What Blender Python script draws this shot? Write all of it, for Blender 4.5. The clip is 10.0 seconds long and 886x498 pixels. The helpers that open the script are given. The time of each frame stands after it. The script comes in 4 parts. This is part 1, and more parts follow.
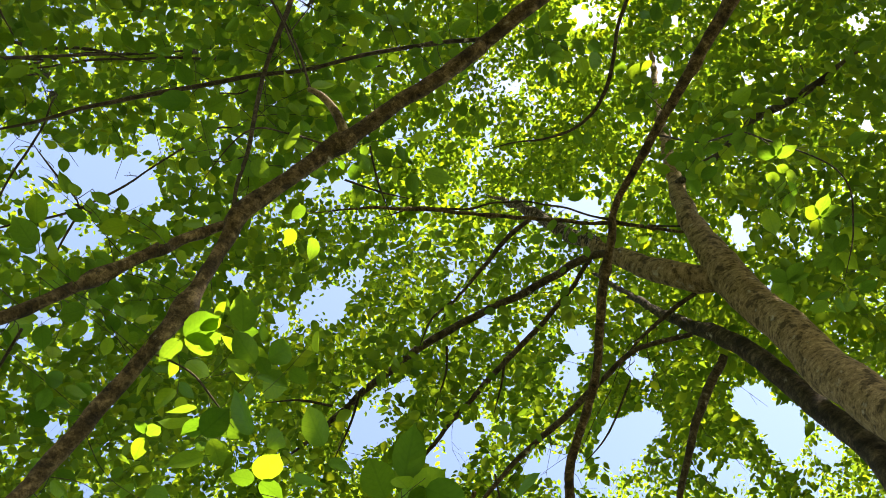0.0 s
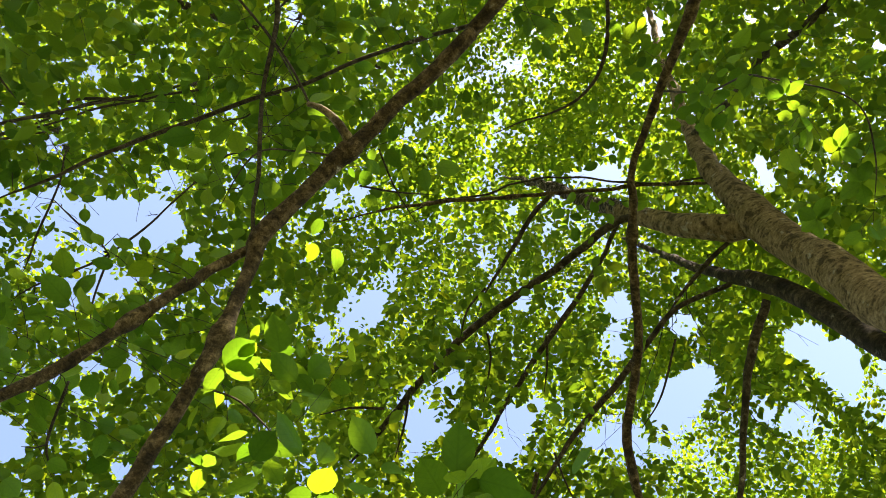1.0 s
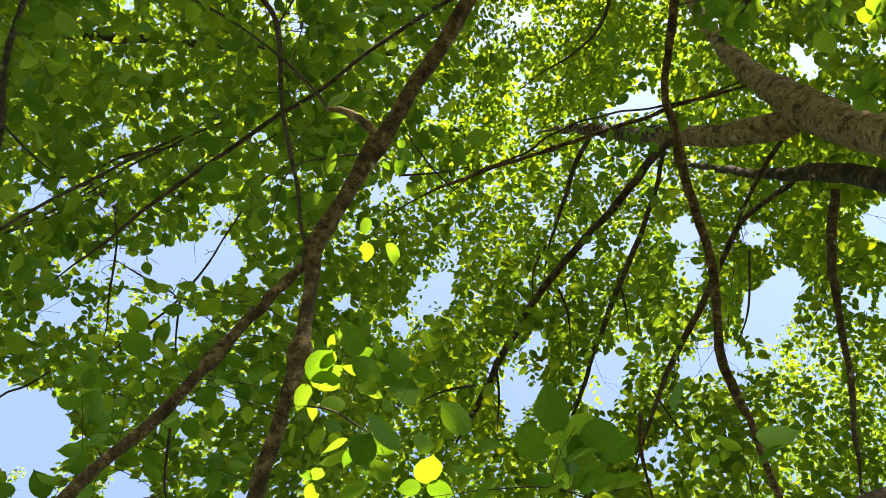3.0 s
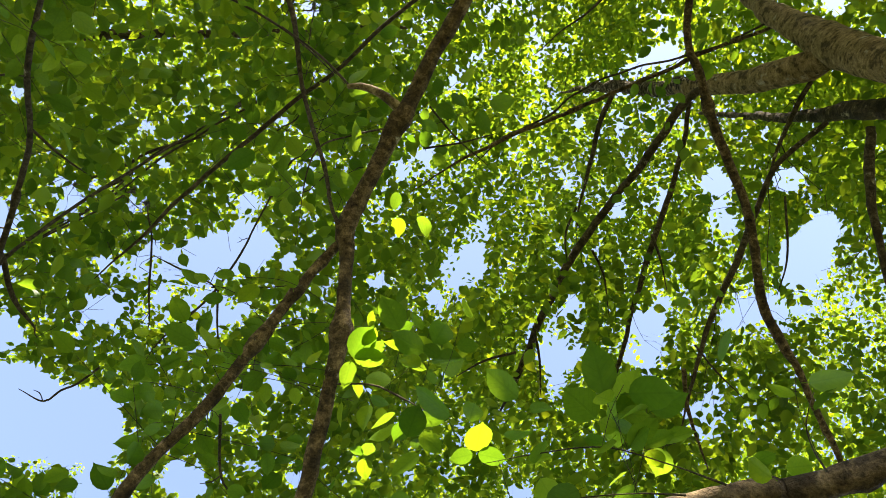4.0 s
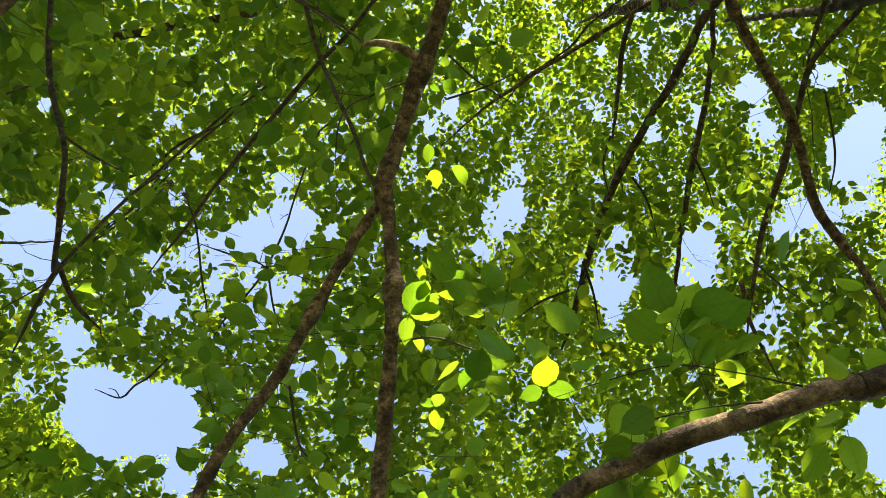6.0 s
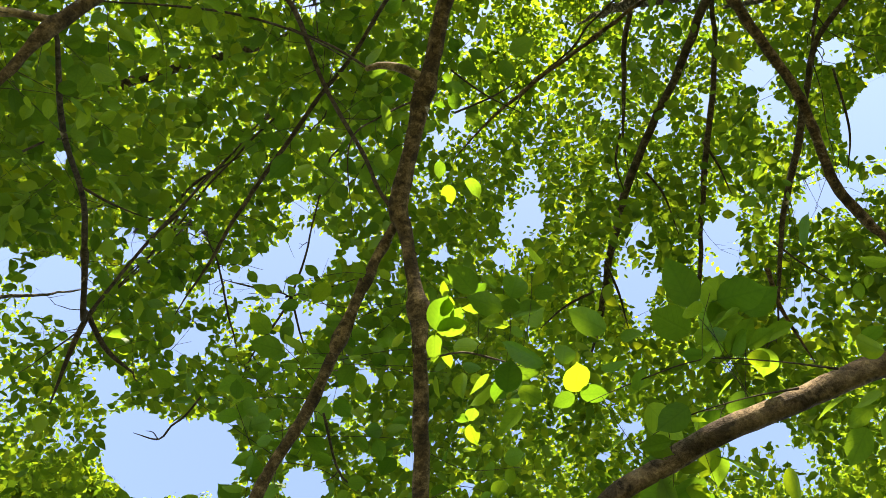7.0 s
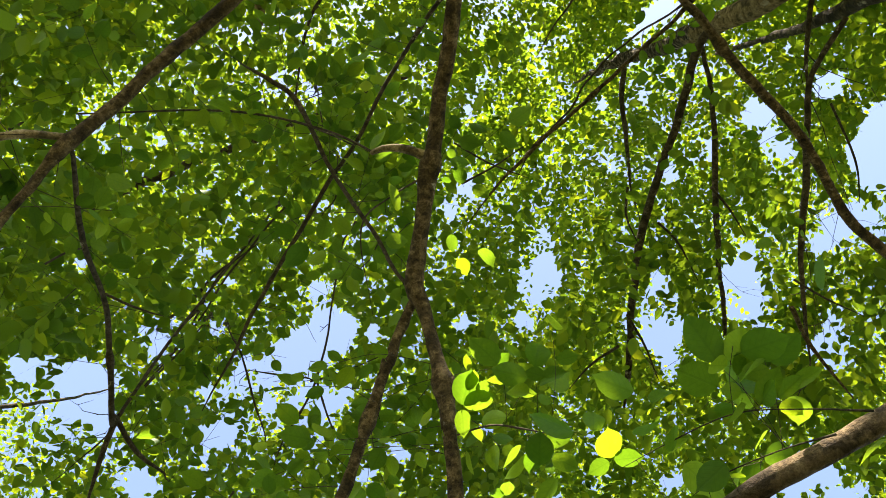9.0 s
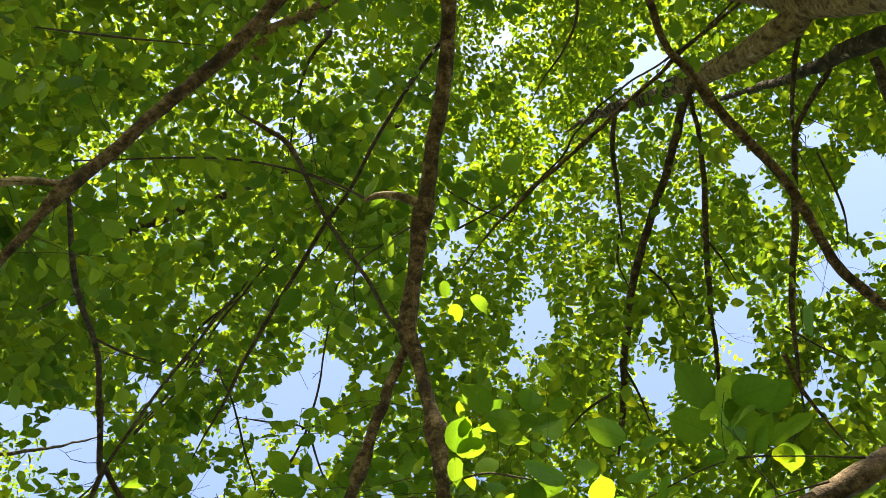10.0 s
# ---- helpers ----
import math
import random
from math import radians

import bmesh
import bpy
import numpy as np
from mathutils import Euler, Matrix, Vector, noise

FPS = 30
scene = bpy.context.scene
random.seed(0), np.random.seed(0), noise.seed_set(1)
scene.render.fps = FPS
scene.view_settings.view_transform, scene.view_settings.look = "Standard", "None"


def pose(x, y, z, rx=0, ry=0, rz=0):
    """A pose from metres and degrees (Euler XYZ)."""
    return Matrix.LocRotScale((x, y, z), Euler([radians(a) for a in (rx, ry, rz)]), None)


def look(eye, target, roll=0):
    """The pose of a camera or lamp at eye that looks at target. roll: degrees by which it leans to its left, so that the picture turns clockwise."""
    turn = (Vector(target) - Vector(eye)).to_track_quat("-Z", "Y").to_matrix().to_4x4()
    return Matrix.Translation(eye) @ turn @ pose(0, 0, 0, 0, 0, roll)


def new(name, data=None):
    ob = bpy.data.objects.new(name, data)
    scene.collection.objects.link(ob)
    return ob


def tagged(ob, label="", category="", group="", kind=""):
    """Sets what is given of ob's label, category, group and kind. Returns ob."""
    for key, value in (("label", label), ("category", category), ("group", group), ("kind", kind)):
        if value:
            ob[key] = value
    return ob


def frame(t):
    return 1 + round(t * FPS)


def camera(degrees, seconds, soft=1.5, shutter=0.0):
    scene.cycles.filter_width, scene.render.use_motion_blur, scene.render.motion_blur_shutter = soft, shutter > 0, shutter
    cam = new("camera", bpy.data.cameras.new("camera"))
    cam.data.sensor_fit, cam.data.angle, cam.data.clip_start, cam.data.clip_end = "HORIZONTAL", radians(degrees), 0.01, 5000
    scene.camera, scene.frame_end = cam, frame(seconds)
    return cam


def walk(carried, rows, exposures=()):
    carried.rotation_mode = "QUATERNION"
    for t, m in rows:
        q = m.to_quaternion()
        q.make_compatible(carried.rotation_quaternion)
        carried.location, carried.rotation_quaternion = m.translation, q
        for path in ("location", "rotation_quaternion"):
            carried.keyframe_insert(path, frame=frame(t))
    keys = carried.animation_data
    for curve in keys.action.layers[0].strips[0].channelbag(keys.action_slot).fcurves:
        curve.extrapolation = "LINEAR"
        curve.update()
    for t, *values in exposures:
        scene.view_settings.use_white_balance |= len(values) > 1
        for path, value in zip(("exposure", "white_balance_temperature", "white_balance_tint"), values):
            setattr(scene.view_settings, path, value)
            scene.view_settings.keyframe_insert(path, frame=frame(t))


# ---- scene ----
cam = camera(60.22, 10.0, soft=0.6)
walk(cam, [
    (0.0, pose(-0.013, 0.003, 1.592, 165.82, 1.49, -30.24)),
    (0.5, pose(-0.007, -0.005, 1.591, 165.64, 1.61, -25.53)),
    (1.0, pose(-0.000, -0.012, 1.590, 165.27, 1.53, -21.06)),
    (1.5, pose(0.005, -0.015, 1.590, 164.81, 1.39, -16.97)),
    (2.0, pose(0.010, -0.017, 1.592, 164.48, 1.37, -13.25)),
    (2.5, pose(0.012, -0.017, 1.593, 164.14, 1.27, -9.84)),
    (4.0, pose(0.003, -0.009, 1.601, 161.58, 0.20, -1.96)),
    (4.5, pose(0.000, 0.000, 1.600, 160.05, -0.04, 0.01)),
    (5.0, pose(-0.002, 0.009, 1.602, 158.85, -0.11, 2.11)),
    (5.5, pose(-0.003, 0.008, 1.604, 158.10, -0.06, 4.27)),
    (7.0, pose(0.001, 0.002, 1.601, 159.24, 0.62, 12.37)),
    (7.5, pose(0.004, -0.001, 1.601, 160.12, 0.73, 14.71)),
    (8.0, pose(0.007, -0.004, 1.600, 161.21, 0.77, 16.45)),
    (8.5, pose(0.007, -0.010, 1.598, 162.64, 0.89, 17.51)),
    (9.0, pose(0.010, -0.017, 1.595, 164.24, 1.03, 17.88)),
    (9.5, pose(0.010, -0.021, 1.590, 165.94, 1.25, 17.84)),
    (10.0, pose(0.011, -0.020, 1.584, 167.70, 1.52, 17.67)),
], exposures=[(0.0, 2.5, 7400, 16), (10.0, 2.5, 7400, 16)])

# world and sun
world = bpy.data.worlds.new("sky")
scene.world = world
world.use_nodes = True
wn = world.node_tree.nodes
sky = wn.new("ShaderNodeTexSky")
sky.sky_type = "NISHITA"
sky.sun_disc = False
sky.sun_elevation = radians(55)
sky.sun_rotation = radians(168)
sky.air_density, sky.dust_density, sky.ozone_density = 0.9, 1.0, 1.6
wn["Background"].inputs["Strength"].default_value = 0.1
world.node_tree.links.new(sky.outputs[0], wn["Background"].inputs["Color"])
SUN = Vector((math.cos(radians(55)) * math.sin(radians(168)), math.cos(radians(55)) * math.cos(radians(168)), math.sin(radians(55))))
sun = new("sun", bpy.data.lights.new("sun", "SUN"))
sun.data.energy, sun.data.angle, sun.data.color = 5.0, radians(0.53), (1.0, 0.95, 0.86)
sun.matrix_world = look(SUN * 30, (0, 0, 0))


# ---- materials ----
def material(name):
    m = bpy.data.materials.new(name)
    m.use_nodes = True
    nt = m.node_tree
    return m, nt, nt.nodes["Principled BSDF"], nt.nodes["Material Output"]


def ramp(nt, source, stops):
    node = nt.nodes.new("ShaderNodeValToRGB")
    el = node.color_ramp.elements
    while len(el) < len(stops):
        el.new(0.5)
    for e, (p, c) in zip(el, stops):
        e.position, e.color = p, (*c, 1)
    nt.links.new(source, node.inputs["Fac"])
    return node.outputs["Color"]


def noise_tex(nt, vector, scale, detail=4.0, rough=0.55):
    node = nt.nodes.new("ShaderNodeTexNoise")
    node.inputs["Scale"].default_value = scale
    node.inputs["Detail"].default_value = detail
    node.inputs["Roughness"].default_value = rough
    if vector is not None:
        nt.links.new(vector, node.inputs["Vector"])
    return node.outputs["Fac"]


def scaled(nt, vector, sx, sy, sz):
    node = nt.nodes.new("ShaderNodeMapping")
    node.inputs["Scale"].default_value = (sx, sy, sz)
    nt.links.new(vector, node.inputs["Vector"])
    return node.outputs["Vector"]


def mix(nt, fac, a, b, mode="MIX"):
    node = nt.nodes.new("ShaderNodeMix")
    node.data_type, node.blend_type = "RGBA", mode
    for sock, v in ((0, fac), (6, a), (7, b)):
        if isinstance(v, (int, float)):
            node.inputs[sock].default_value = v
        elif isinstance(v, tuple):
            node.inputs[sock].default_value = (*v, 1)
        else:
            nt.links.new(v, node.inputs[sock])
    return node.outputs[2]


def leaf_material(name, reflect, transmit, per_object, veins):
    """A thin leaf: a matt upper and lower side, light let through, a soft sheen."""
    m, nt, bsdf, out = material(name)
    if per_object:
        rnd = nt.nodes.new("ShaderNodeObjectInfo").outputs["Random"]
    else:
        rnd = nt.nodes.new("ShaderNodeNewGeometry").outputs["Random Per Island"]
    tint = ramp(nt, rnd, [(0.0, (0.52, 0.68, 0.6)), (0.5, (0.93, 0.97, 1.0)), (0.85, (1.25, 1.15, 0.9)), (1.0, (1.7, 1.35, 0.9))])
    refl = mix(nt, 1.0, tint, reflect, "MULTIPLY")
    trans = mix(nt, 1.0, tint, transmit, "MULTIPLY")
    normal = None
    if veins:
        uv = nt.nodes.new("ShaderNodeUVMap").outputs["UV"]
        sep = nt.nodes.new("ShaderNodeSeparateXYZ")
        nt.links.new(uv, sep.inputs[0])
        absx = nt.nodes.new("ShaderNodeMath")
        absx.operation = "ABSOLUTE"
        nt.links.new(sep.outputs["X"], absx.inputs[0])
        slant = nt.nodes.new("ShaderNodeMath")
        slant.operation = "MULTIPLY_ADD"
        nt.links.new(absx.outputs[0], slant.inputs[0])
        slant.inputs[1].default_value = -0.9
        nt.links.new(sep.outputs["Y"], slant.inputs[2])
        side = nt.nodes.new("ShaderNodeMath")
        side.operation = "PINGPONG"
        nt.links.new(slant.outputs[0], side.inputs[0])
        side.inputs[1].default_value = 0.065
        rib = ramp(nt, absx.outputs[0], [(0.012, (1, 1, 1)), (0.03, (0, 0, 0))])
        fine = ramp(nt, side.outputs[0], [(0.004, (0.6, 0.6, 0.6)), (0.016, (0, 0, 0))])
        vein = mix(nt, 1.0, rib, fine, "LIGHTEN")
        spots = noise_tex(nt, scaled(nt, uv, 7, 7, 7), 1.0, 5.0)
        blotch = ramp(nt, spots, [(0.3, (0.82, 0.86, 0.8)), (0.7, (1.1, 1.06, 1.0))])
        trans = mix(nt, 1.0, trans, blotch, "MULTIPLY")
        trans = mix(nt, vein, trans, mix(nt, 1.0, trans, (0.84, 0.86, 0.88), "MULTIPLY"))
        refl = mix(nt, vein, refl, mix(nt, 1.0, refl, (1.15, 1.1, 1.1), "MULTIPLY"))
        bump = nt.nodes.new("ShaderNodeBump")
        bump.inputs["Strength"].default_value = 0.12
        bump.inputs["Distance"].default_value = 0.002
        nt.links.new(vein, bump.inputs["Height"])
        normal = bump.outputs["Normal"]
    diffuse = nt.nodes.new("ShaderNodeBsdfDiffuse")
    lucent = nt.nodes.new("ShaderNodeBsdfTranslucent")
    gloss = nt.nodes.new("ShaderNodeBsdfGlossy")
    gloss.inputs["Roughness"].default_value = 0.42
    gloss.inputs["Color"].default_value = (0.9, 0.95, 0.9, 1)
    add = nt.nodes.new("ShaderNodeAddShader")
    top = nt.nodes.new("ShaderNodeMixShader")
    top.inputs["Fac"].default_value = 0.011
    nt.links.new(refl, diffuse.inputs["Color"])
    nt.links.new(trans, lucent.inputs["Color"])
    if normal is not None:
        for node in (diffuse, lucent, gloss):
            nt.links.new(normal, node.inputs["Normal"])
    nt.links.new(diffuse.outputs[0], add.inputs[0])
    nt.links.new(lucent.outputs[0], add.inputs[1])
    nt.links.new(add.outputs[0], top.inputs[1])
    nt.links.new(gloss.outputs[0], top.inputs[2])
    nt.links.new(top.outputs[0], out.inputs["Surface"])
    nt.nodes.remove(bsdf)
    return m


REFLECT, TRANSMIT = (0.016, 0.04, 0.004), (0.119, 0.178, 0.008)
near_leaf = leaf_material("leaf_near", REFLECT, (0.112, 0.19, 0.009), True, True)
far_leaf = leaf_material("leaf_crown", REFLECT, TRANSMIT, False, False)


def bark_material(name, base, dark, pale, lichen, relief, grain, wrinkle, knots=0.54):
    """Bark with mottling, dark knots, cross wrinkles and pale lichen; UV is in metres round and along."""
    m, nt, bsdf, _ = material(name)
    co = nt.nodes.new("ShaderNodeUVMap").outputs["UV"]
    ob = nt.nodes.new("ShaderNodeTexCoord").outputs["Object"]
    rings = noise_tex(nt, scaled(nt, co, 0.35 * grain, grain, 1), 1.0, 6.0, 0.7)
    mottle = noise_tex(nt, ob, grain * 0.9, 6.0, 0.7)
    patch = noise_tex(nt, ob, grain * 0.28, 5.0, 0.6)
    fine = noise_tex(nt, ob, grain * 5, 4.0, 0.65)
    spot = noise_tex(nt, ob, grain * 0.45, 4.0, 0.6)
    body = mix(nt, wrinkle, mottle, rings)
    colour = ramp(nt, body, [(0.37, dark), (0.5, base), (0.64, pale)])
    colour = mix(nt, ramp(nt, spot, [(knots, (0, 0, 0)), (knots + 0.07, (0.85, 0.85, 0.85))]), colour, dark)
    colour = mix(nt, ramp(nt, patch, [(0.66 - 0.2 * lichen, (0, 0, 0)), (0.72 - 0.16 * lichen, (0.8, 0.8, 0.8))]), colour, (0.40, 0.36, 0.25))
    colour = mix(nt, 0.7, colour, ramp(nt, fine, [(0.3, (0.2, 0.2, 0.2)), (0.7, (0.75, 0.75, 0.75))]), "OVERLAY")
    nt.links.new(colour, bsdf.inputs["Base Color"])
    bsdf.inputs["Roughness"].default_value = 0.92
    bsdf.inputs["Specular IOR Level"].default_value = 0.15
    height = mix(nt, 0.35, body, fine)
    bump = nt.nodes.new("ShaderNodeBump")
    bump.inputs["Strength"].default_value = 0.9
    bump.inputs["Distance"].default_value = relief
    nt.links.new(height, bump.inputs["Height"])
    nt.links.new(bump.outputs["Normal"], bsdf.inputs["Normal"])
    return m


trunk_bark = bark_material("bark_trunk", (0.235, 0.168, 0.075), (0.035, 0.025, 0.012), (0.43, 0.32, 0.16), 0.15, 0.022, 52, 0.45, 0.545)
stem_bark = bark_material("bark_dark", (0.05, 0.04, 0.023), (0.013, 0.011, 0.008), (0.17, 0.13, 0.075), 0.1, 0.02, 34, 0.45)
bough_bark = bark_material("bark_bough", (0.08, 0.056, 0.022), (0.012, 0.009, 0.004), (0.26, 0.19, 0.085), 0.0, 0.016, 58, 0.3)
ring_bark = bark_material("bark_ringed", (0.06, 0.046, 0.026), (0.012, 0.01, 0.007), (0.4, 0.34, 0.22), 0.0, 0.03, 85, 1.0, 0.6)
low_bark = bark_material("bark_low", (0.12, 0.086, 0.045), (0.018, 0.013, 0.008), (0.24, 0.18, 0.1), 0.0, 0.012, 38, 0.3, 0.5)
pale_bark = bark_material("bark_pale", (0.2, 0.155, 0.075), (0.04, 0.03, 0.015), (0.36, 0.29, 0.16), 0.05, 0.006, 50, 0.2)
limb_bark = bark_material("bark_limb", (0.06, 0.048, 0.026), (0.018, 0.014, 0.009), (0.14, 0.11, 0.065), 0.15, 0.006, 45, 0.2)
twig_bark = bark_material("bark_twig", (0.05, 0.041, 0.022), (0.018, 0.014, 0.008), (0.11, 0.085, 0.055), 0.0, 0.002, 90, 0.2)

# soil and turf colours darkened, standing in for shade of trees not built
ground_mat, nt, bsdf, _ = material("ground_litter")
ob_co = nt.nodes.new("ShaderNodeTexCoord").outputs["Object"]
soil = ramp(nt, noise_tex(nt, ob_co, 6.0, 8.0, 0.65), [(0.3, (0.03, 0.022, 0.015)), (0.6, (0.07, 0.05, 0.03)), (0.8, (0.11, 0.085, 0.05))])
turf = ramp(nt, noise_tex(nt, ob_co, 25.0, 6.0, 0.7), [(0.3, (0.025, 0.04, 0.01)), (0.7, (0.06, 0.085, 0.02))])
nt.links.new(mix(nt, ramp(nt, noise_tex(nt, ob_co, 0.6, 3.0), [(0.42, (0, 0, 0)), (0.55, (1, 1, 1))]), soil, turf), bsdf.inputs["Base Color"])
bsdf.inputs["Roughness"].default_value = 0.95


# ---- mesh helpers ----
def part(name, mesh, mat, parent, label="", kind=""):
    mesh.materials.append(mat)
    ob = new(name, mesh)
    ob.parent = parent
    if parent.type == "EMPTY":
        ob.location = -parent.location
    return tagged(ob, label, kind=kind)


def spline(pts, step):
    """A smooth run of (x, y, z, r) through the control points, about step metres apart."""
    p = np.array(pts, float)
    ext = np.vstack([2 * p[0] - p[1], p, 2 * p[-1] - p[-2]])
    out = []
    for i in range(1, len(ext) - 2):
        a, b, c, d = ext[i - 1:i + 3]
        n = max(2, int(np.linalg.norm((c - b)[:3]) / step))
        for t in np.arange(n) / n:
            out.append(0.5 * (2 * b + (c - a) * t + (2 * a - 5 * b + 4 * c - d) * t * t + (3 * b - a - 3 * c + d) * t ** 3))
    out.append(p[-1])
    out = np.array(out)
    out[:, 3] = np.maximum(out[:, 3], 0.0005)
    return out


def tube(name, pts, sides, rough=0.1, wander=0.3):
    """A tapered, slightly crooked and knotty limb as one closed mesh, UV in metres."""
    rough = 0.05 if pts[0][3] > 0.1 else 0.09 if "limb" in name or "low" in name else 0.08
    mean_r = sum(p[3] for p in pts) / len(pts)
    wander = 0.25 if mean_r > 0.035 else 0.9 if name in ("limb", "branch") else wander
    sway = max(0.014, wander * mean_r) if name == "branch" and mean_r < 0.012 else wander * mean_r
    run = spline(pts, min(0.08, max(0.014, mean_r * 0.9)))
    # small wander of the axis
    for row in run[2:-2]:
        q = Vector(row[:3])
        w = noise.noise_vector(q * 6.0) * sway + noise.noise_vector(q * 18.0 + Vector((7, 3, 1))) * 0.12 * mean_r
        row[:3] += np.array(w)
    n = len(run)
    tang = np.gradient(run[:, :3], axis=0)
    tang /= np.linalg.norm(tang, axis=1)[:, None] + 1e-9
    ref = np.cross(tang[0], (0.3, 0.9, 0.31))
    ref /= np.linalg.norm(ref)
    verts, faces, uvs = [], [], []
    length = np.concatenate([[0], np.cumsum(np.linalg.norm(np.diff(run[:, :3], axis=0), axis=1))])
    for i in range(n):
        ref = ref - tang[i] * (ref @ tang[i])
        ref /= np.linalg.norm(ref)
        side = np.cross(tang[i], ref)
        for k in range(sides):
            a = 2 * math.pi * k / sides
            way = ref * math.cos(a) + side * math.sin(a)
            q = Vector(run[i, :3] + way * run[i, 3])
            r = run[i, 3] * (1 + rough * noise.noise(q * (0.55 / max(mean_r, 0.01))) + 0.6 * rough * noise.noise(q * (1.8 / max(mean_r, 0.01))))
            if name in ("bough", "low_bough", "branch"):
                r *= 1 + 1.3 * max(0.0, noise.noise(q * 14.0 + Vector((3, 8, 5))) - 0.28) + 0.1 * noise.noise(q * 45.0)
            verts.append(run[i, :3] + way * r)
    for i in range(n - 1):
        for k in range(sides):
            k2 = (k + 1) % sides
            faces.append((i * sides + k, i * sides + k2, (i + 1) * sides + k2, (i + 1) * sides + k))
            for kk, ii in ((k, i), (k + 1, i), (k + 1, i + 1), (k, i + 1)):
                uvs.append((2 * math.pi * mean_r * kk / sides, length[ii]))
    for ring, tip, turn in ((0, run[0, :3], 1), (n - 1, run[-1, :3] + tang[-1] * run[-1, 3] * 0.6, -1)):
        c = len(verts)
        verts.append(tip)
        for k in range(sides):
            a, b = ring * sides + k, ring * sides + (k + 1) % sides
            faces.append((c, b, a) if turn > 0 else (c, a, b))
            uvs += [(0, length[ring])] * 3
    me = bpy.data.meshes.new(name)
    me.from_pydata([tuple(v) for v in verts], [], faces)
    layer = me.uv_layers.new(name="UVMap")
    layer.data.foreach_set("uv", np.array(uvs, np.float32).ravel())
    me.polygons.foreach_set("use_smooth", [True] * len(faces))
    me.update()
    return me


GROWN = {}


def limb(name, tree, pts, sides=10, label="", mat=None):
    if mat is None and name == "trunk":
        mat = trunk_bark
    if mat is None:
        mat = limb_bark if name == "limb" and not label else stem_bark if "moss" in label else trunk_bark if "lichen" in label else pale_bark if "pale" in label else twig_bark if pts[len(pts) // 2][3] < 0.009 else bough_bark
    ob = part(name, tube(name, pts, sides), mat, tree, label)
    GROWN[ob.name] = pts
    return ob


# ---- leaves ----
rng = np.random.default_rng(11)


def unit(v):
    return v / (np.linalg.norm(v, axis=-1, keepdims=True) + 1e-9)


def sprays(base, heading, length, count, size, droop=0.25, flat=0.6):
    """Leafy shoots: leaves in two ranks and one at the tip, rather level. All in arrays.
    Returns the leaves (base, along, normal, length) and the shoots' axes."""
    n = len(base)
    heading = unit(heading)
    b, a, u, s = [], [], [], []
    side_way = unit(np.cross(heading, np.array([0, 0, 1.0])) + 1e-6)
    for j in range(count):
        t = (j + 1) / count
        last = j == count - 1
        p = base + heading * (length * t)[:, None] + np.array([0, 0, -1.0]) * (droop * length * t * t)[:, None]
        sgn = (1 if j % 2 else -1) * np.ones((n, 1))
        spread = 0.0 if last else 1.0
        way = unit(heading * (0.65 if not last else 1.0) + side_way * sgn * spread + rng.normal(0, 0.32, (n, 3)) + [0, 0, -0.3])
        up = unit(np.array([0, 0, 1.0]) + rng.normal(0, flat, (n, 3)))
        up = unit(up - way * (up * way).sum(1, keepdims=True))
        b.append(p + way * 0.2 * size)
        a.append(way)
        u.append(up)
        s.append(size * rng.uniform(0.62, 1.15, n) * (0.8 + 0.4 * t))
    return np.concatenate(b), np.concatenate(a), np.concatenate(u), np.concatenate(s)


def leaf_mesh(name, b, a, u, s, keep=None, plain=False):
    """Many folded ovate leaves as one mesh."""
    if keep is not None:
        b, a, u, s = b[keep], a[keep], u[keep], s[keep]
    n = len(b)
    side = np.cross(u, a)
    if plain:
        along = np.array([0.0, 0.3, 0.72, 1.0, 0.72, 0.3])
        across = np.array([0.0, 0.31, 0.24, 0.0, -0.24, -0.31])
    else:
        along = np.array([0.0, 0.14, 0.42, 0.74, 1.0, 0.74, 0.42, 0.14])
        across = np.array([0.0, 0.22, 0.34, 0.2, 0.0, -0.2, -0.34, -0.22])
    k = len(along)
    half = k // 2 + 1
    wide = rng.uniform(0.8, 1.1, n)
    fold, curl = rng.uniform(0.02, 0.09, n), rng.uniform(-0.03, 0.12, n)
    rise = np.abs(across)[None] * 4 * fold[:, None] - (along ** 2)[None] * curl[:, None]
    v = (b[:, None] + a[:, None] * (along[None, :, None] * s[:, None, None])
         + side[:, None] * (across[None, :, None] * (s * wide)[:, None, None]) + u[:, None] * (rise * s[:, None])[..., None])
    me = bpy.data.meshes.new(name)
    me.vertices.add(n * k)
    me.vertices.foreach_set("co", v.astype(np.float32).ravel())
    halves = (np.arange(n) * k)[:, None] + np.array([*range(half), 0, *range(half - 1, k)])[None]
    me.loops.add(n * 2 * half)
    me.loops.foreach_set("vertex_index", halves.astype(np.int32).ravel())
    me.polygons.add(n * 2)
    me.polygons.foreach_set("loop_start", np.arange(0, n * 2 * half, half, dtype=np.int32))
    me.polygons.foreach_set("loop_total", np.full(n * 2, half, np.int32))
    me.update(calc_edges=True)
    return me


